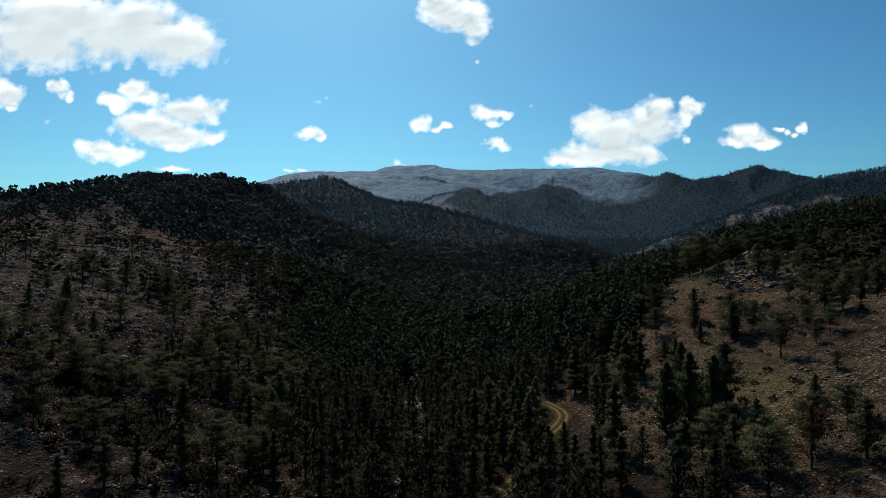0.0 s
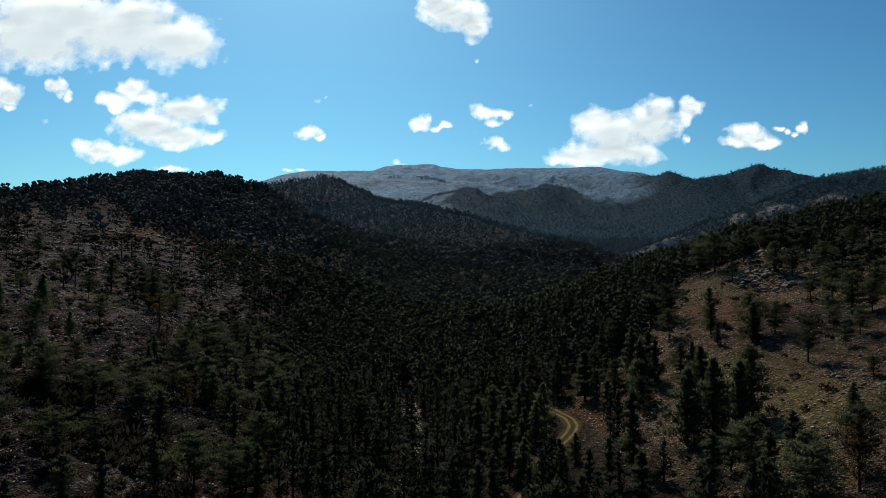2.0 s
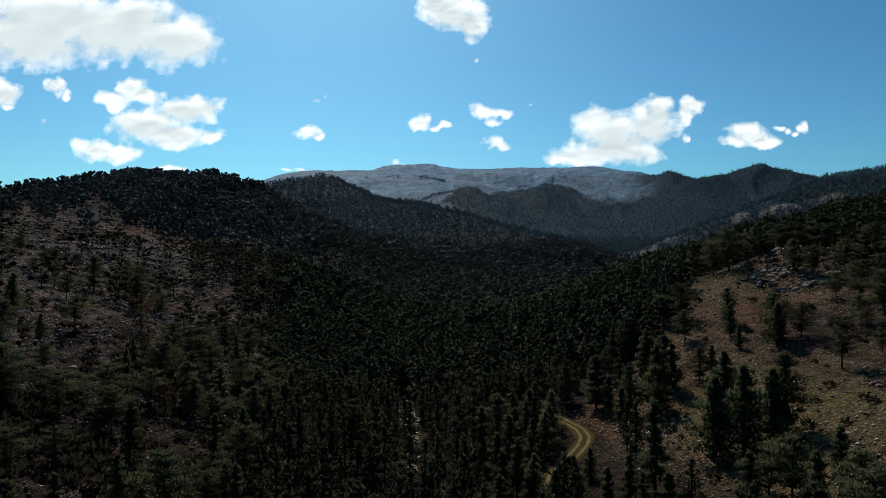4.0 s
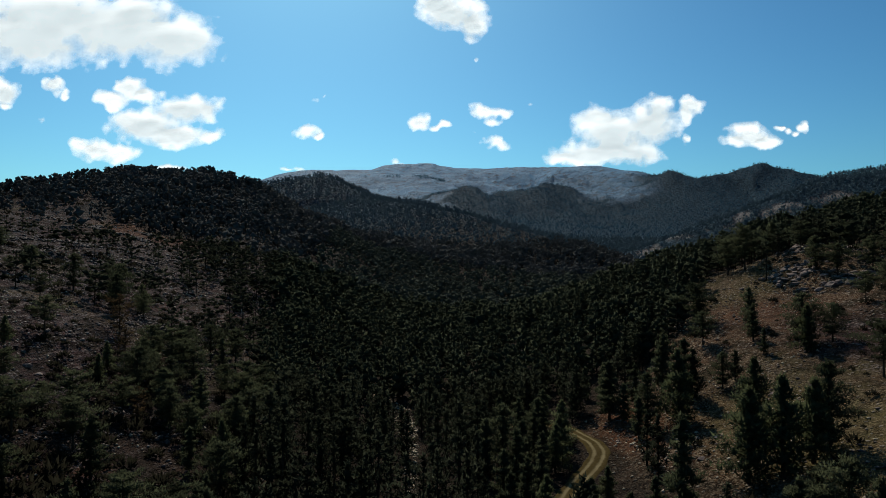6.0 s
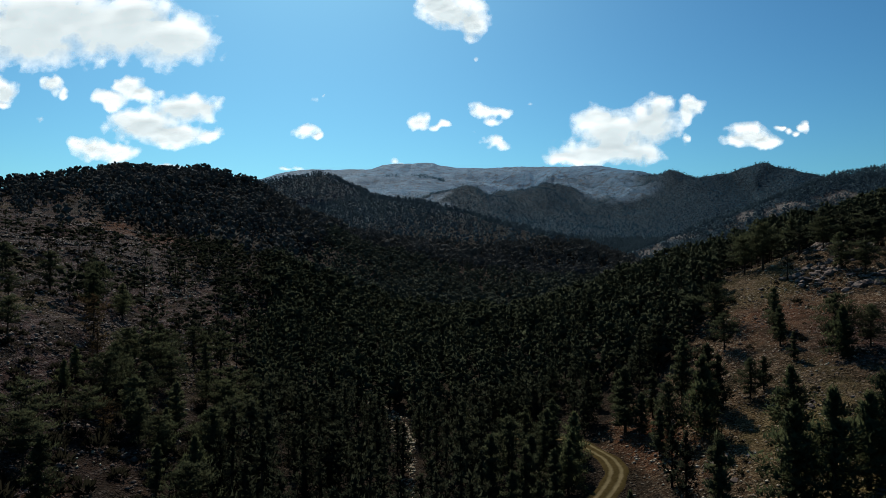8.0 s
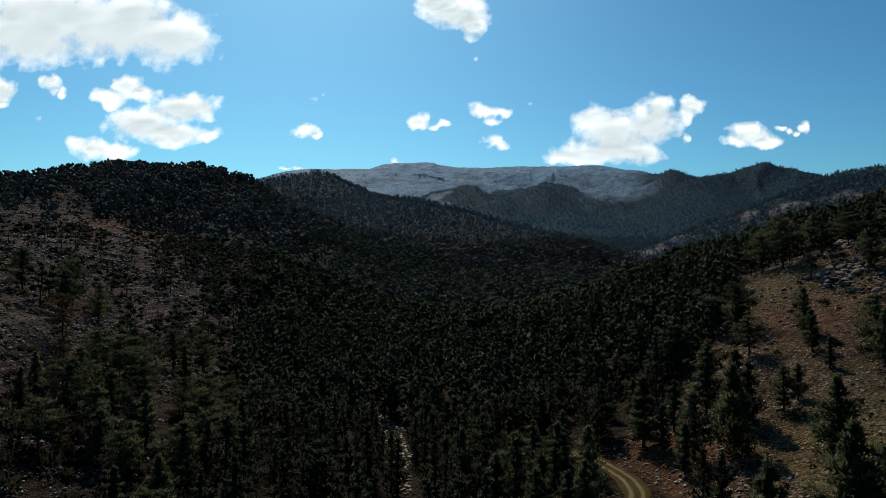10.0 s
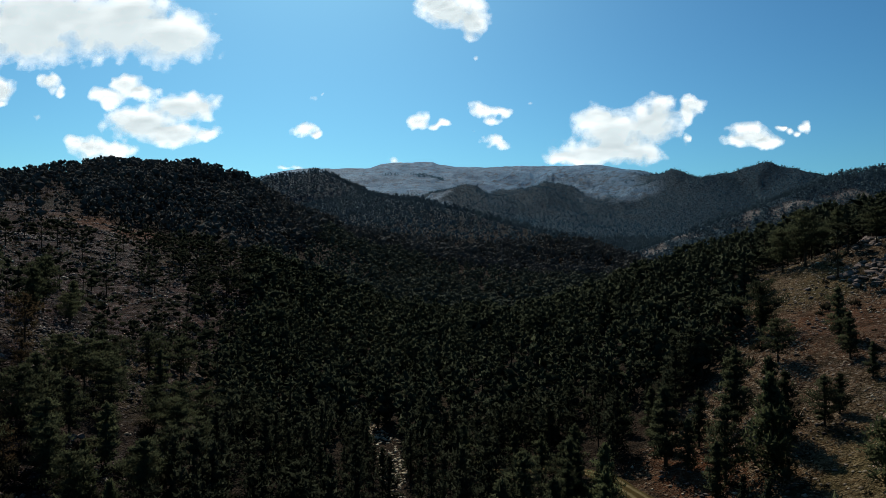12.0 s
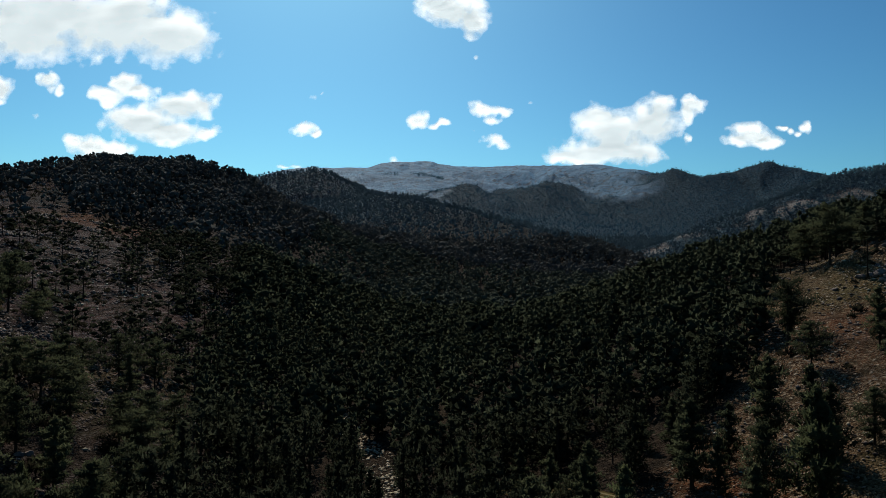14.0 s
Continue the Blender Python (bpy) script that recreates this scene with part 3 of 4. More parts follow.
def near_chance(x, y):
    """Chance of a tree in a square of 4 m on the near land."""
    clumps = within(grain(x, y, 24, 91) + 0.5 * grain(x, y, 9, 92), -0.2, 0.7)
    east = 0.02 + (0.12 + 0.42 * within(y, 250, 340) + 0.62 * within(x, 101, 114)) * (0.25 + 0.75 * clumps)
    west = 0.015 + 0.025 * within(260 - y, 0, 60) + 0.03 * within(165 - y, 0, 25) + 0.22 * within(thinning(y) - west_of_wood(x, y), 0, 0.6 * thinning(y)) + (0.045 + 0.03 * within(y, 215, 260)) * clumps
    west = west + 0.07 * brake(x, y)
    west = west * (1 - np.clip(1.6 * red_soil(x, y) - 0.6, 0, 0.95) * (y > 330))
    open_land = np.where(x < 0, west, east)
    open_land = np.where((x > 42) & (x < 103) & (y > 165) & (y < 250), 0.15 * open_land, open_land)
    open_land = np.where((x > 55) & (x < 100) & (y > 116) & (y < 166), 0, open_land)
    floor = np.where((y < 150) & (x > 22), 0.22, np.where(y < 165, 0.62, 0.78))
    return np.where(clearing(x, y) > 0.5, open_land, floor * (0.75 + 0.25 * clumps))


def far_chance(x, y):
    wood = wooded(x, y)
    clumps = within(grain(x, y, 60, 95) + 0.6 * grain(x, y, 22, 96), -0.75, 0.2)
    uneven = 14 * grain(x, y, 30, 90)
    stand = within(y - 466 - 1.02 * (x + 213) + uneven, -8, 8) * within(x + 213 + 0.64 * (y - 466) + uneven, -8, 12)
    groups = within(grain(x, y, 30, 95) + 0.6 * grain(x, y, 13, 96) + 0.7 * within(x, -165, -115), 0.0, 0.45)
    hill = (1 - np.clip(1.6 * red_soil(x, y) - 0.6, 0, 0.95)) * (0.85 * stand + (1 - stand) * (0.05 + 0.42 * groups))
    crest = 0.7 * within(34 - along(LEFT_HILL[0], x, y)[0] + 14 * grain(x, y, 30, 94), 0, 14)
    floor = wood * (0.35 + 0.65 * clumps) + 0.24 * clearing(x, y)
    ahead = within(x, -85, -50)
    low = np.maximum(crest, floor * ahead + hill * (1 - ahead))
    rocks = bare_rock(x, y)
    high = wood * (0.8 + 0.2 * clumps) + rocks * np.where(y < 1400, 0.10, 0.03 * (y < 2000) + 0.035 * (x > 280) * (x < 760) * within(grain(x, y, 90, 98), -0.2, 0.6))
    return np.clip(np.where(y > 760, high, low), 0, 1)


# pines that stand by themselves on the open flanks: x, y, height, kind
SCREE_PINES = [(68, 121, 5.1, 4), (56, 131, 13.5, 1), (80, 134, 3.8, 2), (77, 150.4, 10.2, 3), (86, 152, 5.2, 2), (91, 155, 6.1, 3), (90, 163, 5.2, 2), (99, 163, 7.9, 2), (92, 168, 7.3, 2), (98, 169, 10.6, 3), (57, 170, 7.8, 1), (75, 171, 10.4, 4), (81, 172, 8.3, 2), (77, 176, 11, 2), (103, 177, 7.0, 1), (120, 182, 8, 1), (71, 186, 8.5, 6), (60.5, 172, 6.5, 6), (69, 177, 6, 0), (101, 192, 7.3, 3)]
UPPER_SLOPE_PINES = [(74, 194, 10.5, 6), (115, 194, 8, 2), (54, 196, 6.8, 6), (140, 203, 9, 3), (126, 205, 10, 2), (68, 212, 12.6, 3), (70, 215, 10.5, 6), (118, 215, 10.2, 2), (134, 215, 9, 1), (110, 218, 9.5, 3), (108, 225, 10.4, 1), (130, 225, 9, 6), (122, 232, 9, 3), (138, 232, 10, 2), (112, 240, 10, 3), (127, 246, 10, 2), (98, 248, 14.7, 3), (108, 250, 11.3, 1), (96, 256, 12.7, 2)]
LOWER_BANK_PINES = [(47, 96, 10, 2), (62, 97, 9, 1), (42, 98, 10, 1), (55, 99, 9.9, 5), (50, 102, 8.9, 2), (36, 104, 9, 0), (58, 104, 9, 2), (46, 105, 9.6, 0), (66, 108, 7, 3), (52, 110, 9, 6), (40, 110, 10.0, 6), (30, 112, 9, 0), (5, 112, 10, 6), (8, 119, 9, 0), (24, 121, 7.7, 0), (28, 123, 8.3, 0), (20, 125, 9.2, 4), (33, 127, 14.6, 0), (9, 127, 10, 0)]
GROVE_PINES = [(14, 128, 9, 4), (48, 129, 15.0, 4), (53, 130, 12.7, 4), (21.5, 131, 6.5, 0), (44, 131, 14.4, 4), (12, 133, 10, 6), (25, 137, 6, 4), (9, 138, 10, 0), (15, 138, 9, 0), (12, 146, 11, 6), (7, 150, 12, 0), (17, 150, 8.5, 0), (19.5, 152, 9, 4), (14, 154, 10, 0), (21.5, 158, 9, 4), (11, 160, 12, 1), (17, 161, 9.5, 6), (37, 161, 8.5, 0), (45, 161.5, 15, 4), (54, 150, 12, 4)]
BEND_PINES = [(23, 165.5, 9, 4), (40, 165, 11.2, 1), (50, 168, 11.7, 6), (20, 169, 8, 0), (19, 169, 10, 0), (37, 171, 8.3, 0), (50, 172, 12.3, 0), (19, 174, 8, 1), (35, 175, 12.7, 0), (21, 176, 9, 6), (41, 177, 9.5, 6), (16, 178, 8.5, 6), (12, 180, 9, 0), (48, 180, 13.8, 6), (36, 182, 8.0, 0), (7, 183, 9, 0), (4, 186, 9.5, 6), (37, 188, 9.2, 0), (34, 194, 8.3, 0)]
SHADED_PINES = [(-50, 98, 8, 1), (-48, 104, 8, 0), (-68, 110, 9, 3), (-44, 112, 9, 6), (-63, 115, 5.6, 3), (-74, 119, 8.5, 2), (-59, 123, 6, 3), (-80, 127, 8, 3), (-79, 128, 5, 2), (-65, 134, 8.5, 3)]
LOWER_WEST_PINES = [(-82, 135, 6.7, 3), (-77, 138, 9, 2), (-89, 140, 7, 3), (-84, 142, 5, 4), (-73, 143, 5.5, 3), (-69, 148, 5.5, 2), (-86, 148, 4, 4), (-88, 152, 5.5, 3), (-79, 153, 6.2, 3), (-55, 164, 10.2, 1), (-96, 166, 6, 3), (-72, 172, 6.1, 4), (-108, 179, 6.0, 3)]
WEST_SLOPE_PINES = [(-67, 187, 8.2, 6), (-75, 190, 7.1, 5), (-71, 195, 9.2, 2), (-71, 199, 6.9, 6), (-66, 201, 10.8, 1), (-67, 205, 7.8, 4), (-105, 206, 6.9, 3), (-59, 211, 9.4, 6), (-65, 219, 10.1, 2), (-93, 222, 11.7, 1), (-59, 222, 11.3, 3), (-88, 228, 7.5, 2), (-98, 230, 10.4, 6), (-99, 236, 14, 2), (-95, 242, 9.6, 1), (-117, 243, 12.4, 1), (-138, 244, 5.6, 2), (-135, 250, 10.5, 2), (-109, 251, 10, 3), (-168, 284, 9.9, 3)]

rng = np.random.default_rng(4)
LONE = [*SCREE_PINES, *UPPER_SLOPE_PINES, *LOWER_BANK_PINES, *GROVE_PINES, *BEND_PINES, *SHADED_PINES, *LOWER_WEST_PINES, *WEST_SLOPE_PINES]


def plant(x, y, pick, tall):
    base, full = KINDS[pick]
    size = tall / full
    spot = (x, y, float(height(x, y)) - 0.1)
    made = copy_thing(base, pose(*spot, 0, 0, rng.uniform(0, 360)))
    made.scale = (size * rng.uniform(0.95, 1.2), size * rng.uniform(0.95, 1.2), size)


NEAR = scatter(rng, -330, 330, 92, 420, 4.0, near_chance)
NEAR = NEAR[~((np.abs(NEAR[:, 0] - 25) < 7) & (NEAR[:, 1] > 130) & (NEAR[:, 1] < 164))]
for x, y, *_ in LONE:
    NEAR = NEAR[np.hypot(NEAR[:, 0] - x, NEAR[:, 1] - y) > (5.0 if x < 30 or y > 140 else 3.5)]
NEAR = NEAR[np.argsort(np.hypot(NEAR[:, 0] * 0.9, NEAR[:, 1] - 70) - 170 * (clearing(NEAR[:, 0], NEAR[:, 1]) > 0.5))]
STANDING, WOOD = NEAR[:300 - len(LONE)], NEAR[300 - len(LONE):]
for x, y, tall, pick in LONE:
    plant(x, y, pick, tall)
for x, y in STANDING:
    open_land = float(clearing(np.array(x), np.array(y))) > 0.5
    pick = rng.choice(7, p=[0.06, 0.12, 0.30, 0.30, 0.06, 0.07, 0.09] if open_land else [0.3, 0.22, 0.06, 0.02, 0.12, 0.06, 0.22])
    plant(x, y, pick, rng.uniform(5.5, 11) if open_land else rng.uniform(7, 13))
for base, _ in KINDS:
    for o in (*base.children, base):
        bpy.data.objects.remove(o)


def woods(name, label, places, templates, sizes, rng, needles):
    """Many pines as one mesh."""
    kinds = rng.integers(0, len(templates), len(places))
    verts, faces, slots, ways, tones, at = [], [], [], [], [], 0
    z = height(places[:, 0], places[:, 1]) - 0.15
    for k, ((wv, wf), (lv, lf, facing)) in enumerate(templates):
        mine = np.flatnonzero(kinds == k)
        if not len(mine):
            continue
        tv = np.concatenate([wv, lv])
        tf = np.concatenate([wf, lf + len(wv)])
        size = rng.uniform(*sizes, len(mine))
        a = rng.uniform(0, 6.283, len(mine))
        c, s = np.cos(a)[:, None] * size[:, None], np.sin(a)[:, None] * size[:, None]
        wide = rng.uniform(0.9, 1.2, len(mine))[:, None]
        vx = (tv[None, :, 0] * c - tv[None, :, 1] * s) * wide + places[mine, 0][:, None]
        vy = (tv[None, :, 0] * s + tv[None, :, 1] * c) * wide + places[mine, 1][:, None]
        vz = tv[None, :, 2] * size[:, None] + z[mine][:, None]
        tn = np.concatenate([np.tile((0, 0, 1.0), (len(wv), 1)), facing])
        ca, sa = np.cos(a)[:, None], np.sin(a)[:, None]
        ways.append(np.stack([tn[None, :, 0] * ca - tn[None, :, 1] * sa, tn[None, :, 0] * sa + tn[None, :, 1] * ca, np.broadcast_to(tn[None, :, 2], vz.shape)], -1).reshape(-1, 3))
        verts.append(np.stack([vx, vy, vz], -1).reshape(-1, 3))
        faces.append((tf[None] + (np.arange(len(mine)) * len(tv))[:, None, None]).reshape(-1, 3) + at)
        tones.append(np.repeat(rng.random(len(mine)), len(tv)))
        slots.append(np.tile(np.r_[np.zeros(len(wf), np.int32), np.ones(len(lf), np.int32)], len(mine)))
        at += len(mine) * len(tv)
    ob = sheet(name, np.concatenate(verts), np.concatenate(faces), (BARK, needles))
    ob.data.polygons.foreach_set("material_index", np.concatenate(slots).astype(np.int32))
    outward_of(ob, np.concatenate(ways))
    values(ob, "tone", np.concatenate(tones))
    return tagged(ob, label, "forest", kind="stuff")


def templates(seed, count, tall, *how, shapes=(0.1, 0.75), **more):
    r = np.random.default_rng(seed)
    return [pine(r, tall, shape, *how, **more) for shape in np.linspace(*shapes, count)]


BACK = WOOD[:, 1] > 320
CLOSE = (WOOD[:, 1] < 205) & (np.abs(WOOD[:, 0]) < 100)
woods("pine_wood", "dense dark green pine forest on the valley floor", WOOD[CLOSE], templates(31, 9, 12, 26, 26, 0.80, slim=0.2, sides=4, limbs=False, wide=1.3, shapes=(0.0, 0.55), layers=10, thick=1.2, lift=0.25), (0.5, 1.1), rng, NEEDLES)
SLOPE = (clearing(WOOD[:, 0], WOOD[:, 1]) > 0.45) & ~CLOSE
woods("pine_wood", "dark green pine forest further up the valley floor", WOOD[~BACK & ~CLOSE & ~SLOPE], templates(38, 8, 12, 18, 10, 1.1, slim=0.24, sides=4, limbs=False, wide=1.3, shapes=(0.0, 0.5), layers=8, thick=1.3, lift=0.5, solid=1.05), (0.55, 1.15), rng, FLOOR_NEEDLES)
woods("pine_wood", "spreading dark pines scattered over the stony slopes", WOOD[SLOPE], templates(40, 8, 11, 15, 10, 1.0, slim=0.24, sides=5, limbs=True, wide=1.65, shapes=(0.45, 1.0), layers=5, thick=0.9, lift=0.5, solid=0.75), (0.55, 1.1), rng, NEEDLES)
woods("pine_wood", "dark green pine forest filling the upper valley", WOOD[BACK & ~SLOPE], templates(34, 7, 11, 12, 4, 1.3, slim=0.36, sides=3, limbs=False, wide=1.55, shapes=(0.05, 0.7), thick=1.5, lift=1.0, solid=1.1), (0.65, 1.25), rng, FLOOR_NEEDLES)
behind = np.random.default_rng(77)
BEHIND = np.stack([behind.uniform(-130, 130, 260), behind.uniform(-170, 90, 260)], 1)
BEHIND = BEHIND[(along(ROAD, BEHIND[:, 0], BEHIND[:, 1])[0] > 4) & (along(STREAM, BEHIND[:, 0], BEHIND[:, 1])[0] > 3)]
woods("pine_wood", "dark green pine wood further down the valley", BEHIND, templates(36, 5, 11, 13, 9, 1.2, sides=3, limbs=False, wide=1.15), (0.55, 1.05), behind, NEEDLES)
MIDDLE = scatter(rng, -560, 460, 420, 820, 6.4, far_chance)
LOW = (MIDDLE[:, 1] < 660 + 60 * grain(MIDDLE[:, 0], MIDDLE[:, 1], 70, 99)) & (MIDDLE[:, 0] > -100)
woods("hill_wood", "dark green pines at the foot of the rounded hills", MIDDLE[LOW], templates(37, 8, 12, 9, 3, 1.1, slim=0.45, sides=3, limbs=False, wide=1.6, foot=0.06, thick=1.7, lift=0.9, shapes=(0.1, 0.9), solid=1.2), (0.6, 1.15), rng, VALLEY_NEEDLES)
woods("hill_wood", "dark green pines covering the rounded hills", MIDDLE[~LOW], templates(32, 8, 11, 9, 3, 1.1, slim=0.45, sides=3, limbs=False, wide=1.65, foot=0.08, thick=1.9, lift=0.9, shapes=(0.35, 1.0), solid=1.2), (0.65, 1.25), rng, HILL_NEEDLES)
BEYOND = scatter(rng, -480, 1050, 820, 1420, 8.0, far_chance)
woods("hill_wood", "dark pine canopy on the far side hills", BEYOND[BEYOND[:, 0] <= 260], templates(35, 5, 10, 5, 2, 1.3, slim=0.5, sides=0, limbs=False, wide=1.9, foot=0.03, thick=2.0, lift=1.0, shapes=(0.3, 0.9), solid=1.1), (0.6, 1.1), rng, BEYOND_HAZE_NEEDLES)
woods("hill_wood", "dark pines below the rocky eastern ridge", BEYOND[BEYOND[:, 0] > 260], templates(35, 5, 10, 5, 2, 1.3, slim=0.5, sides=0, limbs=False, wide=1.9, foot=0.03, thick=2.0, lift=1.0, shapes=(0.3, 0.9), solid=1.1), (0.6, 1.1), rng, BEYOND_HAZE_NEEDLES)
FAR = scatter(rng, -900, 1500, 1000, 2900, 11.6, lambda x, y: far_chance(x, y) * ((y > 1420) | (x > 1050)))
row = np.random.default_rng(41)
SHELF = scatter(row, -330, 20, 2680, 2860, 10.0, lambda x, y: 0.9 * within(grain(x, y, 26, 93) + 0.5 * within(x, -200, -60), -0.4, 0.3) * within(16 + 34 * within(x, -140, -40) - along(BENCH[0], x, y + 14)[0] + 16 * grain(x, y, 38, 97), 0, 18))
woods("mountain_wood", "scattered dark pines along a rocky mountain shelf", SHELF, templates(39, 4, 10, 4, 3, 3.0, slim=0.5, sides=0, limbs=False, wide=2.0, foot=0.0, thick=2.0, lift=1.3, shapes=(0.4, 1.0), solid=1.0), (0.6, 1.2), row, FAR_HAZE_NEEDLES)
woods("mountain_wood", "dark pine woods on distant mountain spurs, tinted with blue haze", FAR, templates(33, 5, 5.2, 3, 3, 1.5, slim=0.5, sides=0, limbs=False, wide=2.6, foot=0.0, thick=2.2, lift=1.3, shapes=(0.5, 1.0), solid=1.1), (0.6, 1.1), rng, FAR_HAZE_NEEDLES)


# ---- stones
def stones(name, label, places, sizes, material, rng, kind="stuff", flat=0.6):
    """Loose angular stones as one mesh."""
    ring = [(math.cos(a), math.sin(a), 0.15) for a in (0.2, 1.4, 2.7, 3.9, 5.2)]
    tv = np.array([*ring, (0.15, 0.1, 1.0), (0, 0, -0.7)])
    tf = np.array([f for n in range(5) for f in ((n, (n + 1) % 5, 5), ((n + 1) % 5, n, 6))])
    n = len(places)
    verts = tv[None] * rng.uniform(0.55, 1.25, (n, len(tv), 1)) * rng.uniform(0.7, 1.4, (n, 1, 3)) * (1, 1, flat)
    verts = verts * sizes[:, None, None]
    verts = verts + np.c_[places, height(places[:, 0], places[:, 1]) + sizes * 0.1][:, None]
    faces = tf[None] + (np.arange(n) * len(tv))[:, None, None]
    ob = sheet(name, verts.reshape(-1, 3), faces.reshape(-1, 3), material)
    return tagged(ob, label, "rocks", kind=kind)


def stone_chance(x, y):
    return clearing(x, y) * within(grain(x, y, 13, 101) + 0.6 * grain(x, y, 5, 102), -0.15, 0.7) * 0.8


SCREE = scatter(rng, -260, 170, 85, 400, 1.0, stone_chance)
stones("scree", "loose grey limestone rubble scattered over the slopes", SCREE, (0.09 + 0.45 * rng.random(len(SCREE)) ** 3) * (1 + 0.6 * within(SCREE[:, 1], 180, 330)), STONE, rng)


def glint_chance(x, y):
    bank = 0.55 * np.exp(-(((x - 36) / 9) ** 2 + ((y - 158) / 20) ** 2))
    return bank + clearing(x, y) * within(grain(x, y, 9, 105) + 0.6 * grain(x, y, 4, 106), 0.05, 0.8) * 0.55


def ledge_chance(x, y):
    """Broken edges of the strata, running along the western slope."""
    z = broad(x, y)
    line = 1 - np.abs(grain(x * 0.6 + 0.4 * z, y * 0.5 + 1.4 * z, 9, 41))
    return clearing(x, y) * within(line, 0.80, 0.96) * within(grain(x, y, 20, 107), -0.5, 0.2) * 0.8


strata = np.random.default_rng(31)
LEDGES = scatter(strata, -300, -25, 95, 480, 0.9, ledge_chance)
stones("scree", "grey limestone blocks broken from the ledges of the slope", LEDGES, (0.18 + 0.5 * strata.random(len(LEDGES)) ** 2) * (1 + 0.8 * within(LEDGES[:, 1], 180, 380)), STONE, strata, flat=0.8)
pale = np.random.default_rng(29)
SHARDS = scatter(pale, -200, 170, 92, 330, 1.35, glint_chance)
stones("scree", "pale broken limestone shards among the darker rubble", SHARDS, (0.10 + 0.36 * pale.random(len(SHARDS)) ** 2) * (1 + 0.5 * within(SHARDS[:, 1], 180, 300)), PALE_STONE, pale, flat=0.75)


def build_boulder(x, y, size, seed):
    """One weathered limestone block, half sunk into the slope."""
    bm = bmesh.new()
    bmesh.ops.create_icosphere(bm, subdivisions=2, radius=1.0)
    r = np.random.default_rng(seed)
    stretch = r.uniform(0.7, 1.5, 3) * (1, 1, 0.62)
    cuts = [(Vector(r.normal(0, 1, 3)).normalized(), r.uniform(0.45, 0.8)) for _ in range(9)]
    for v in bm.verts:
        p = v.co.copy()
        chip = 1 + 0.22 * noise.noise(p * 1.3 + Vector((seed, 0, 0))) + 0.10 * noise.noise(p * 3.1 + Vector((0, seed, 0)))
        for normal, depth in cuts:
            p = p - normal * max(0.0, p.dot(normal) - depth)
        p = p * chip
        v.co = Vector((p.x * stretch[0], p.y * stretch[1], p.z * stretch[2])) * size
    me = bpy.data.meshes.new("boulder")
    bm.to_mesh(me)
    bm.free()
    me.materials.append(STONE)
    ob = new("boulder", me)
    ob.matrix_world = pose(x, y, float(height(x, y)) - 0.12 * size, r.uniform(-12, 12), r.uniform(-12, 12), r.uniform(0, 360))
    return tagged(ob, "weathered grey limestone boulder on the stony slope", "boulder", "boulders on the slopes")


# outcrops: centre, how far they spread, how many blocks
for n, (cx, cy, wide, long, count, most) in enumerate([(112, 244, 9, 5, 28, 1.5), (104, 232, 8, 4, 20, 1.5), (82, 146, 6, 3, 9, 0.8), (45, 150, 7, 4, 12, 0.8), (62, 160, 7, 3, 8, 0.8), (-78, 158, 12, 5, 14, 0.8), (-66, 140, 10, 5, 12, 0.8), (-95, 190, 12, 4, 12, 0.8), (-58, 176, 6, 4, 8, 0.8), (88, 118, 8, 4, 9, 0.8), (111, 216, 10, 7, 44, 1.5), (102, 227, 9, 6, 32, 1.5), (119, 248, 9, 5, 28, 1.5), (78, 141, 5, 3, 8, 0.8), (-105, 180, 20, 2.5, 18, 0.8), (-93, 166, 18, 2.5, 16, 0.8), (-82, 152, 14, 2.5, 12, 0.8), (-112, 200, 20, 3, 14, 0.8)]):
    r = np.random.default_rng(300 + n)
    for k in range(count):
        build_boulder(cx + r.normal(0, wide / 2), cy + r.normal(0, long / 2), r.uniform(0.3, 1.0) * most, 1000 + 40 * n + k)


# ---- the dry stream bed's pale stones and the track
def bed_chance(x, y):
    d, _ = along(STREAM, x, y)
    return within(np.where((y > 188) & (y < 246), 3.2, 1.8) - d, 0, 1.2) * within(grain(x, y, 14, 111), -1.4, -0.3) * 0.95


gx, gy = np.meshgrid(np.arange(-45, 30, 0.8), np.arange(95, 300, 0.8))
bed_rng = np.random.default_rng(8)
BED = np.stack([(gx + bed_rng.uniform(-0.4, 0.4, gx.shape)).ravel(), (gy + bed_rng.uniform(-0.4, 0.4, gx.shape)).ravel()], 1)
BED = BED[bed_rng.random(len(BED)) < bed_chance(BED[:, 0], BED[:, 1])]
stones("stream_bed", "pale bleached stones along a dry stream bed", BED, 0.16 + 0.5 * bed_rng.random(len(BED)) ** 2, PALE_STONE, bed_rng)


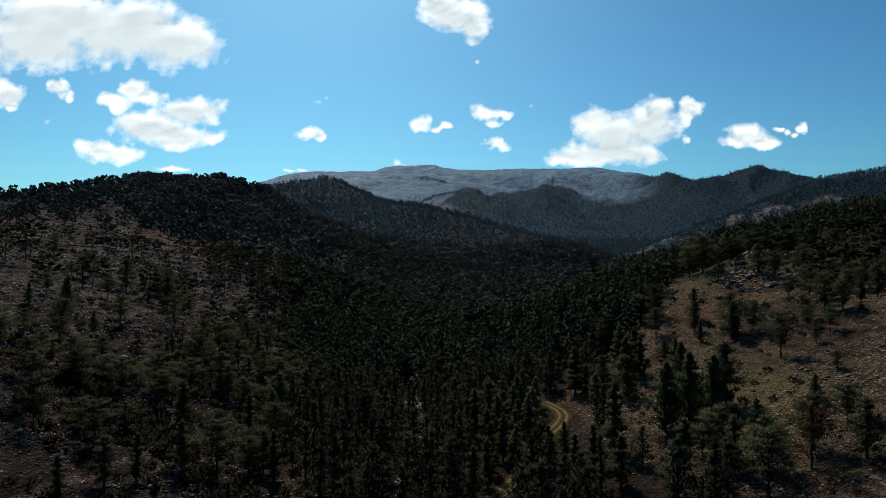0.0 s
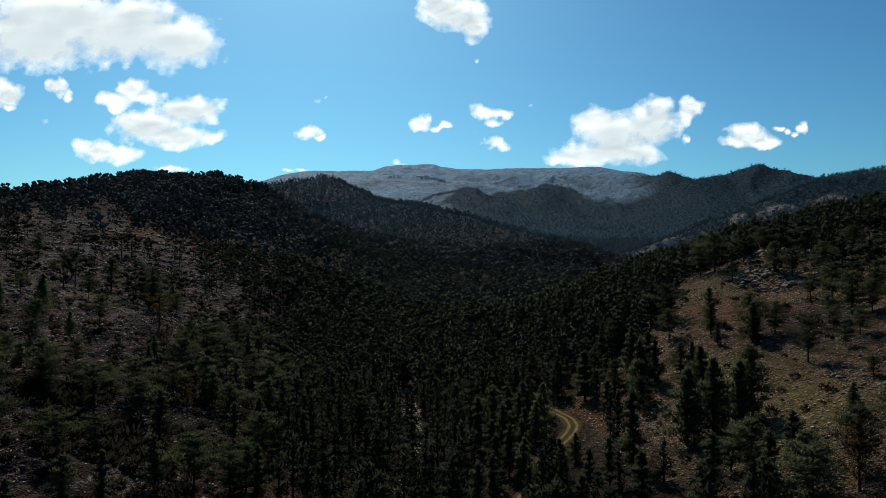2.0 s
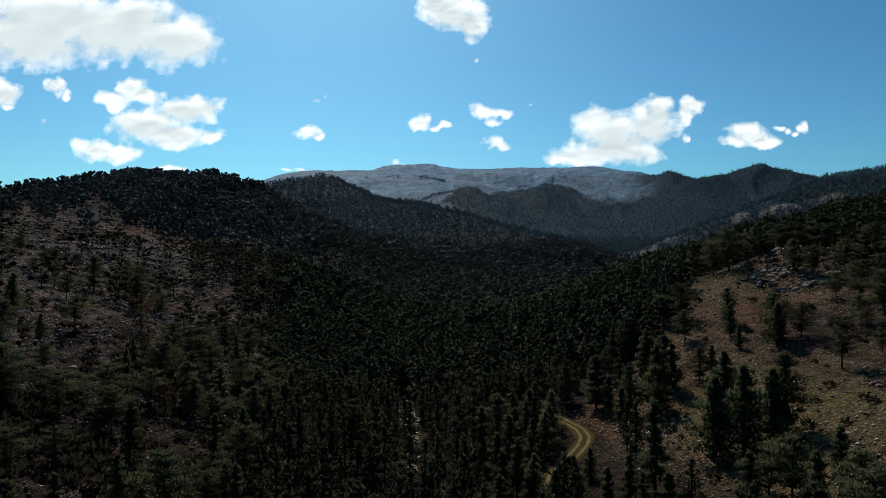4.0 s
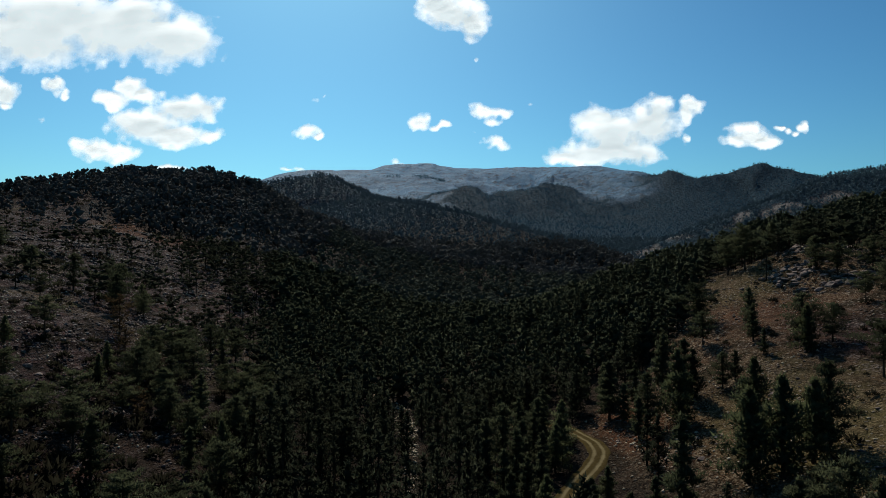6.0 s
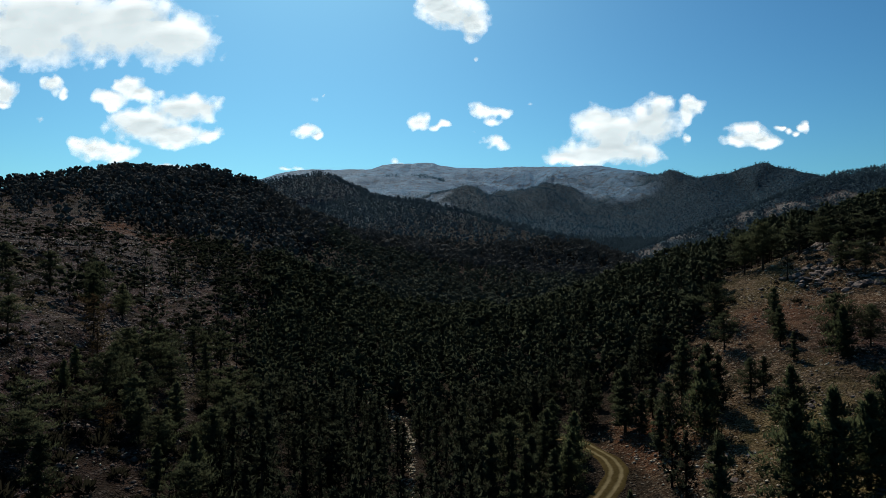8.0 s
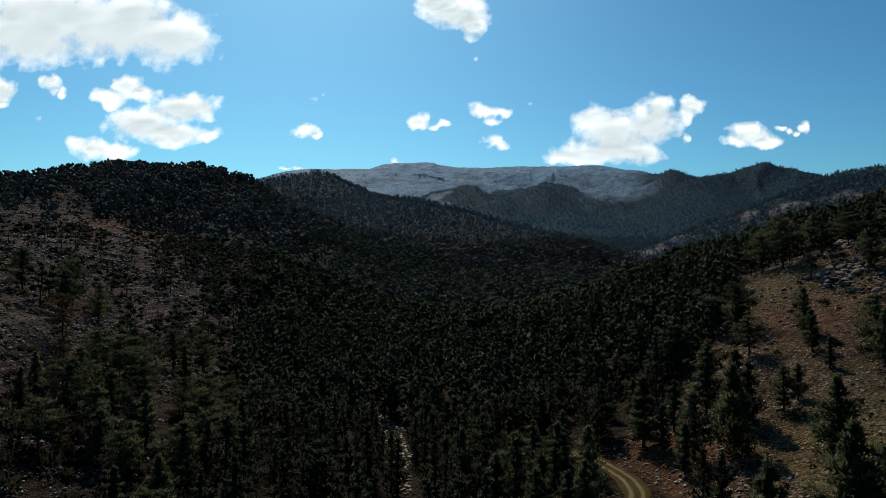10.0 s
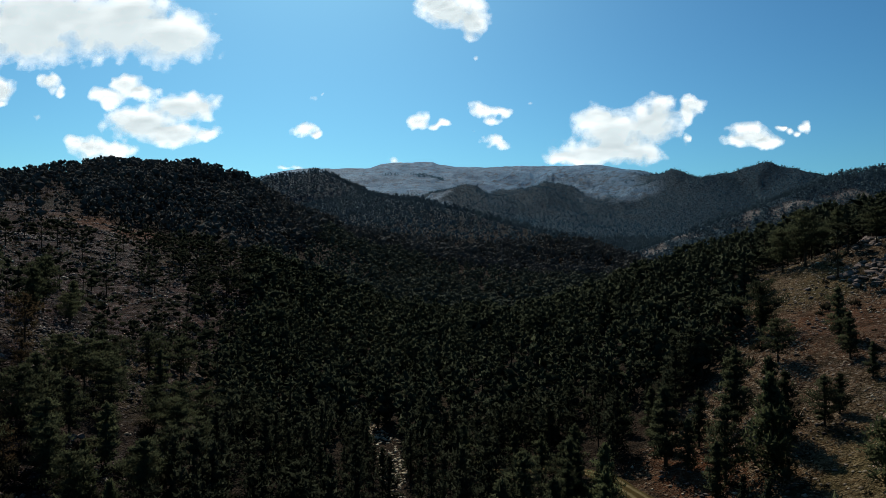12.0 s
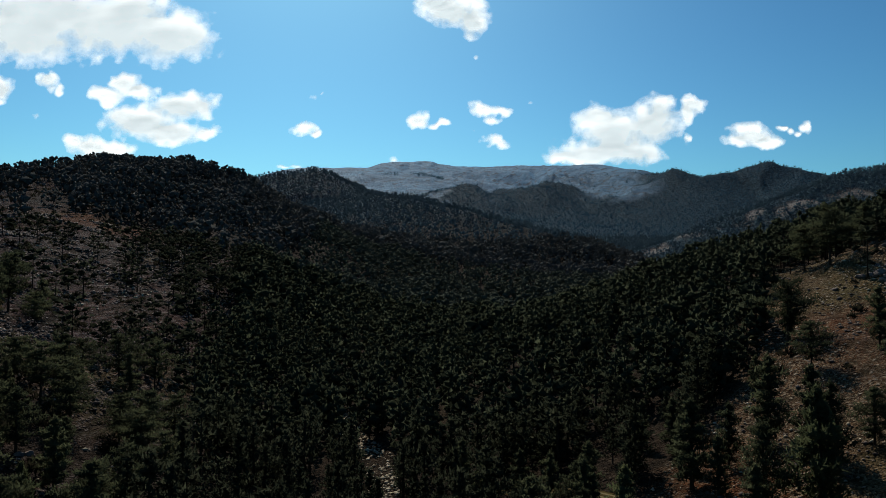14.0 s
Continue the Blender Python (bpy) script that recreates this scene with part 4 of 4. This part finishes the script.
def build_track():
    """A dirt track with two worn wheel ruts, laid on its levelled bed."""
    line = np.array(ROAD, float)
    far_along = np.r_[0, np.cumsum(np.hypot(*np.diff(line, axis=0).T))]
    s = np.arange(0, far_along[-1], 0.7)
    mid = np.stack([np.interp(s, far_along, line[:, 0]), np.interp(s, far_along, line[:, 1])], 1)
    for _ in range(12):
        mid[1:-1] = (mid[:-2] + 2 * mid[1:-1] + mid[2:]) / 4
    way = np.gradient(mid, axis=0)
    way /= np.linalg.norm(way, axis=1, keepdims=True)
    side = np.stack([-way[:, 1], way[:, 0]], 1)
    across = np.linspace(-2.0, 2.0, 17)
    edge = np.ones((len(s), 1)) * across + 0.25 * (np.abs(across) > 1.7) * np.sign(across) * grain(s, s * 0, 3, 7)[:, None]
    x, y = mid[:, :1] + side[:, :1] * edge, mid[:, 1:] + side[:, 1:] * edge
    rut = np.exp(-(((np.abs(across) - 0.85) / 0.36) ** 2))
    z = height(x, y) + 0.10 - 0.07 * rut - 0.12 * (np.abs(across) > 1.9) + 0.03 * grain(x, y, 1.2, 5)
    rows, cols = x.shape
    i, j = np.meshgrid(np.arange(rows - 1), np.arange(cols - 1), indexing="ij")
    faces = np.stack([i * cols + j, (i + 1) * cols + j, (i + 1) * cols + j + 1, i * cols + j + 1], -1).reshape(-1, 4)[:, ::-1]
    ob = sheet("road", np.stack([x, y, z], -1).reshape(-1, 3), faces, TRACK, smooth=True)
    values(ob, "rut", np.broadcast_to(rut, x.shape))
    return tagged(ob, "dusty yellow-brown dirt track with worn wheel ruts", "road", kind="structure")


build_track()


# ---- low scrub
def bushes(name, label, places, sizes, rng, material, blades=60, thick=0.13):
    """Low junipers: clumps of short upright blades over a dark heart, as one mesh."""
    n = len(places)
    way = rng.normal(0, 1, (n, blades, 3))
    way[:, :, 2] = np.abs(way[:, :, 2]) + 0.1
    way /= np.linalg.norm(way, axis=2, keepdims=True)
    foot = way * rng.uniform(0.35, 0.8, (n, blades, 1)) * (1, 1, 0.75)
    side = np.cross(way, rng.normal(0, 1, way.shape))
    side /= np.linalg.norm(side, axis=2, keepdims=True)
    tip = foot + (way + (0, 0, 0.4)) * rng.uniform(0.25, 0.5, (n, blades, 1))
    tris = np.stack([foot - side * thick, foot + side * thick, tip], 2) * sizes[:, None, None, None]
    tris = tris + np.c_[places, height(places[:, 0], places[:, 1])][:, None, None]
    verts = tris.reshape(-1, 3)
    ob = sheet(name, verts, np.arange(len(verts)).reshape(-1, 3), material)
    outward_of(ob, np.repeat(way.reshape(-1, 3), 3, 0))
    return tagged(ob, label, "shrubs", kind="stuff")


def scrub_chance(x, y):
    return 0.6 * brake(x, y) * within(grain(x, y, 14, 123), -0.5, 0.2) + 0.6 * np.exp(-(((x + 73) / 10) ** 2 + ((y - 137) / 12) ** 2)) + (0.20 + 0.40 * (x < 0) + 0.3 * (x < 0) * within(165 - y, 0, 20)) * within(grain(x, y, 17, 121) + 0.5 * grain(x, y, 6, 122), -0.1, 0.8) * (clearing(x, y) > 0.3) + 0.05


SCRUB = scatter(rng, -200, 180, 90, 330, 3.2, scrub_chance)
bushes("scrub", "low dark juniper scrub among the stones", SCRUB, 0.55 + 1.5 * rng.random(len(SCRUB)) ** 2 + 0.6 * brake(SCRUB[:, 0], SCRUB[:, 1]) + 0.7 * np.exp(-(((SCRUB[:, 0] + 73) / 10) ** 2 + ((SCRUB[:, 1] - 137) / 12) ** 2)), rng, BUSH_LEAVES)


def hill_chance(x, y):
    return (x < 30) * (0.25 + 0.75 * clearing(x, y)) * within(grain(x, y, 26, 131) + 0.6 * grain(x, y, 9, 132), -0.4, 0.5)


hill = np.random.default_rng(19)
TUFTS = scatter(hill, -420, 20, 300, 640, 5.5, lambda x, y: 0.62 * hill_chance(x, y))
bushes("scrub", "dark junipers dotted over the stony hill", TUFTS, 0.8 + 1.6 * hill.random(len(TUFTS)) ** 2, hill, BUSH_LEAVES, 18, 0.3)
ROUGH = scatter(hill, -420, 20, 300, 620, 4.5, lambda x, y: 0.32 * (x < 10) * within(grain(x, y, 19, 141), -0.2, 0.5))
stones("scree", "broken grey ledges and blocks on the wooded hill", ROUGH, 0.3 + 1.1 * hill.random(len(ROUGH)) ** 3, STONE, hill, flat=0.5)
# ---------------------------------------------------------------- clouds
def build_cloud(label, centre, lumps, seed, depth=60.0, wisp=0.0):
    """A cloud, from soft lumps (across, up, half width, half height) in metres round its centre, far behind the mountains."""
    lumps = np.array(lumps, float)
    x0, x1 = (lumps[:, 0] - 1.5 * lumps[:, 2]).min(), (lumps[:, 0] + 1.5 * lumps[:, 2]).max()
    z0, z1 = (lumps[:, 1] - 1.5 * lumps[:, 3]).min(), (lumps[:, 1] + 1.5 * lumps[:, 3]).max()
    step = max((x1 - x0) / 90, 6.0)
    u, v = np.meshgrid(np.arange(x0, x1, step), np.arange(z0, z1, step))
    d = np.full(u.shape, -1.0)
    core_shade = np.zeros(u.shape)
    bent_u = u + 26 * rough(u, v, 120, 3, seed)
    bent_v = v + 20 * rough(u, v, 110, 3, seed + 7)
    for a, b, w, h in lumps:
        one = 1 - np.sqrt(((bent_u - a) / w) ** 2 + ((bent_v - b) / h) ** 2)
        core_shade = np.maximum(core_shade, np.clip(1.2 - ((u - a) / w) ** 2 - ((v - b + 0.25 * h) / (0.7 * h)) ** 2, 0, 1) * min(1.0, h / 110))
        top = np.maximum(d, one)
        d = top + 0.06 * np.log(np.exp((d - top) / 0.06) + np.exp((one - top) / 0.06))
    small = lumps[:, 2].max() < 150
    d = d + (0.17 if small else 0.16) * rough(u, v, 60 if small else 80, 4, seed + 3) - wisp - (0.12 if small else 0)
    keep = d > -0.42
    bulge = np.sqrt(np.clip(d + 0.42, 0, 2)) * depth * 0.4 * (1 + 0.12 * rough(u, v, 130, 2, seed + 5))
    rows, cols = u.shape
    i, j = np.meshgrid(np.arange(rows - 1), np.arange(cols - 1), indexing="ij")
    whole = keep[:-1, :-1] & keep[1:, :-1] & keep[:-1, 1:] & keep[1:, 1:]
    i, j = i[whole], j[whole]
    faces = np.stack([i * cols + j, i * cols + j + 1, (i + 1) * cols + j + 1, (i + 1) * cols + j], -1)
    verts = np.stack([centre[0] + u, centre[1] - bulge, centre[2] + v], -1).reshape(-1, 3)
    used, faces = np.unique(faces, return_inverse=True)
    ob = sheet("cloud", verts[used], faces.reshape(-1, 4), CLOUD, smooth=True)
    values(ob, "thickness", d.ravel()[used])
    values(ob, "core_shade", core_shade.ravel()[used])
    return tagged(ob, label, "cloud", "clouds")


build_cloud("large bright white cumulus with a grey underside", (-2382, 4450, 1694), [(-385, -37, 638, 264), (151, -16, 553, 247), (535, -74, 383, 213), (-274, 119, 595, 191), (341, 101, 298, 149), (708, -93, 179, 145), (-1075, 1, 638, 298)], 200, 70.0, 0.00)
build_cloud("small torn white cloud", (-2587, 4450, 1284), [(-39, 33, 85, 94), (39, -33, 60, 51)], 211, 45.6, 0.00)
build_cloud("white cumulus cloud in the blue sky", (-3019, 4450, 1225), [(50, 26, 153, 111), (-122, 45, 170, 145), (72, -71, 68, 43)], 222, 70.0, 0.00)
build_cloud("ragged white cumulus cloud", (-2090, 4450, 1233), [(-1, 46, 145, 85), (-114, -39, 153, 68), (115, -8, 111, 60)], 233, 70.0, 0.00)
build_cloud("broad bright white cumulus cloud", (-1804, 4450, 1049), [(-187, -17, 264, 128), (78, 87, 238, 111), (-34, -86, 340, 94), (212, 107, 111, 94), (-302, 10, 145, 94), (233, -101, 94, 51)], 244, 70.0, 0.00)
build_cloud("low white cumulus above the wooded hill", (-2306, 4450, 859), [(-25, -4, 153, 85), (147, -31, 145, 68), (-121, 34, 85, 68)], 255, 70.0, 0.00)
build_cloud("thin white cloud just above the hill", (-1834, 4450, 745), [(0, 0, 187, 38)], 266, 70.0, 0.25)
build_cloud("small white cloud puff", (-864, 4450, 966), [(-38, 13, 111, 55), (38, -13, 60, 34)], 277, 59.2, 0.00)
build_cloud("faint wisp of white cloud", (-828, 4450, 1195), [(0, 0, 130, 60), (60, 30, 70, 40)], 288, 41.0, 0.66)
build_cloud("bright white cumulus high above the mountain", (90, 4450, 1791), [(0, 6, 221, 145), (115, -91, 111, 111), (-115, 84, 145, 111)], 299, 70.0, 0.00)
build_cloud("small ragged white cloud", (-81, 4450, 1040), [(-57, 13, 77, 72), (57, -13, 85, 38)], 310, 45.6, 0.00)
build_cloud("small flat white cloud", (317, 4450, 1102), [(-55, 30, 102, 55), (52, 18, 111, 47), (2, -48, 68, 47)], 321, 59.2, 0.00)
build_cloud("small flat-bottomed white cloud", (357, 4450, 912), [(0, 0, 128, 60)], 332, 68.3, 0.00)
build_cloud("large bright white cumulus above the ridge", (1177, 4450, 967), [(3, 19, 281, 196), (-111, 134, 170, 85), (233, 77, 213, 187), (-151, -124, 340, 94), (-343, -162, 196, 55), (78, -116, 255, 111), (292, 173, 145, 111)], 343, 70.0, 0.00)
build_cloud("torn white cloud fragment", (1660, 4450, 1135), [(20, 33, 102, 85), (-20, -33, 68, 77)], 354, 54.7, 0.00)
build_cloud("tiny white cloud shred", (1646, 4450, 944), [(0, 0, 47, 55)], 365, 25.1, 0.25)
build_cloud("long white cloud with a ragged edge", (2079, 4450, 939), [(0, 28, 153, 94), (95, -18, 128, 51), (-96, -10, 102, 51)], 376, 70.0, 0.00)
build_cloud("thin hooked white cloud", (2376, 4450, 993), [(-85, 16, 62, 32), (-30, -2, 58, 26), (22, -26, 40, 28), (66, 18, 40, 52)], 387, 54.7, 0.10)
build_cloud("thin white cloud behind the mountain", (-1015, 4450, 734), [(0, 0, 128, 26)], 398, 68.3, 0.25)
build_cloud("tiny wisp of cloud", (-310, 4450, 788), [(0, 0, 90, 50), (50, -20, 80, 26)], 409, 31.9, 0.50)
build_cloud("tiny shred of white cloud", (599, 4450, 1182), [(0, 0, 80, 45)], 600, 20.0, 0.72)
build_cloud("tiny shred of white cloud", (247, 4450, 1479), [(0, 0, 56, 48)], 613, 20.0, 0.70)
build_cloud("faint scrap of thin cloud", (-2697, 4450, 1070), [(0, 0, 110, 80)], 626, 20.0, 0.76)
build_cloud("faint scrap of thin cloud", (204, 4450, 996), [(0, 0, 100, 50)], 639, 20.0, 0.76)
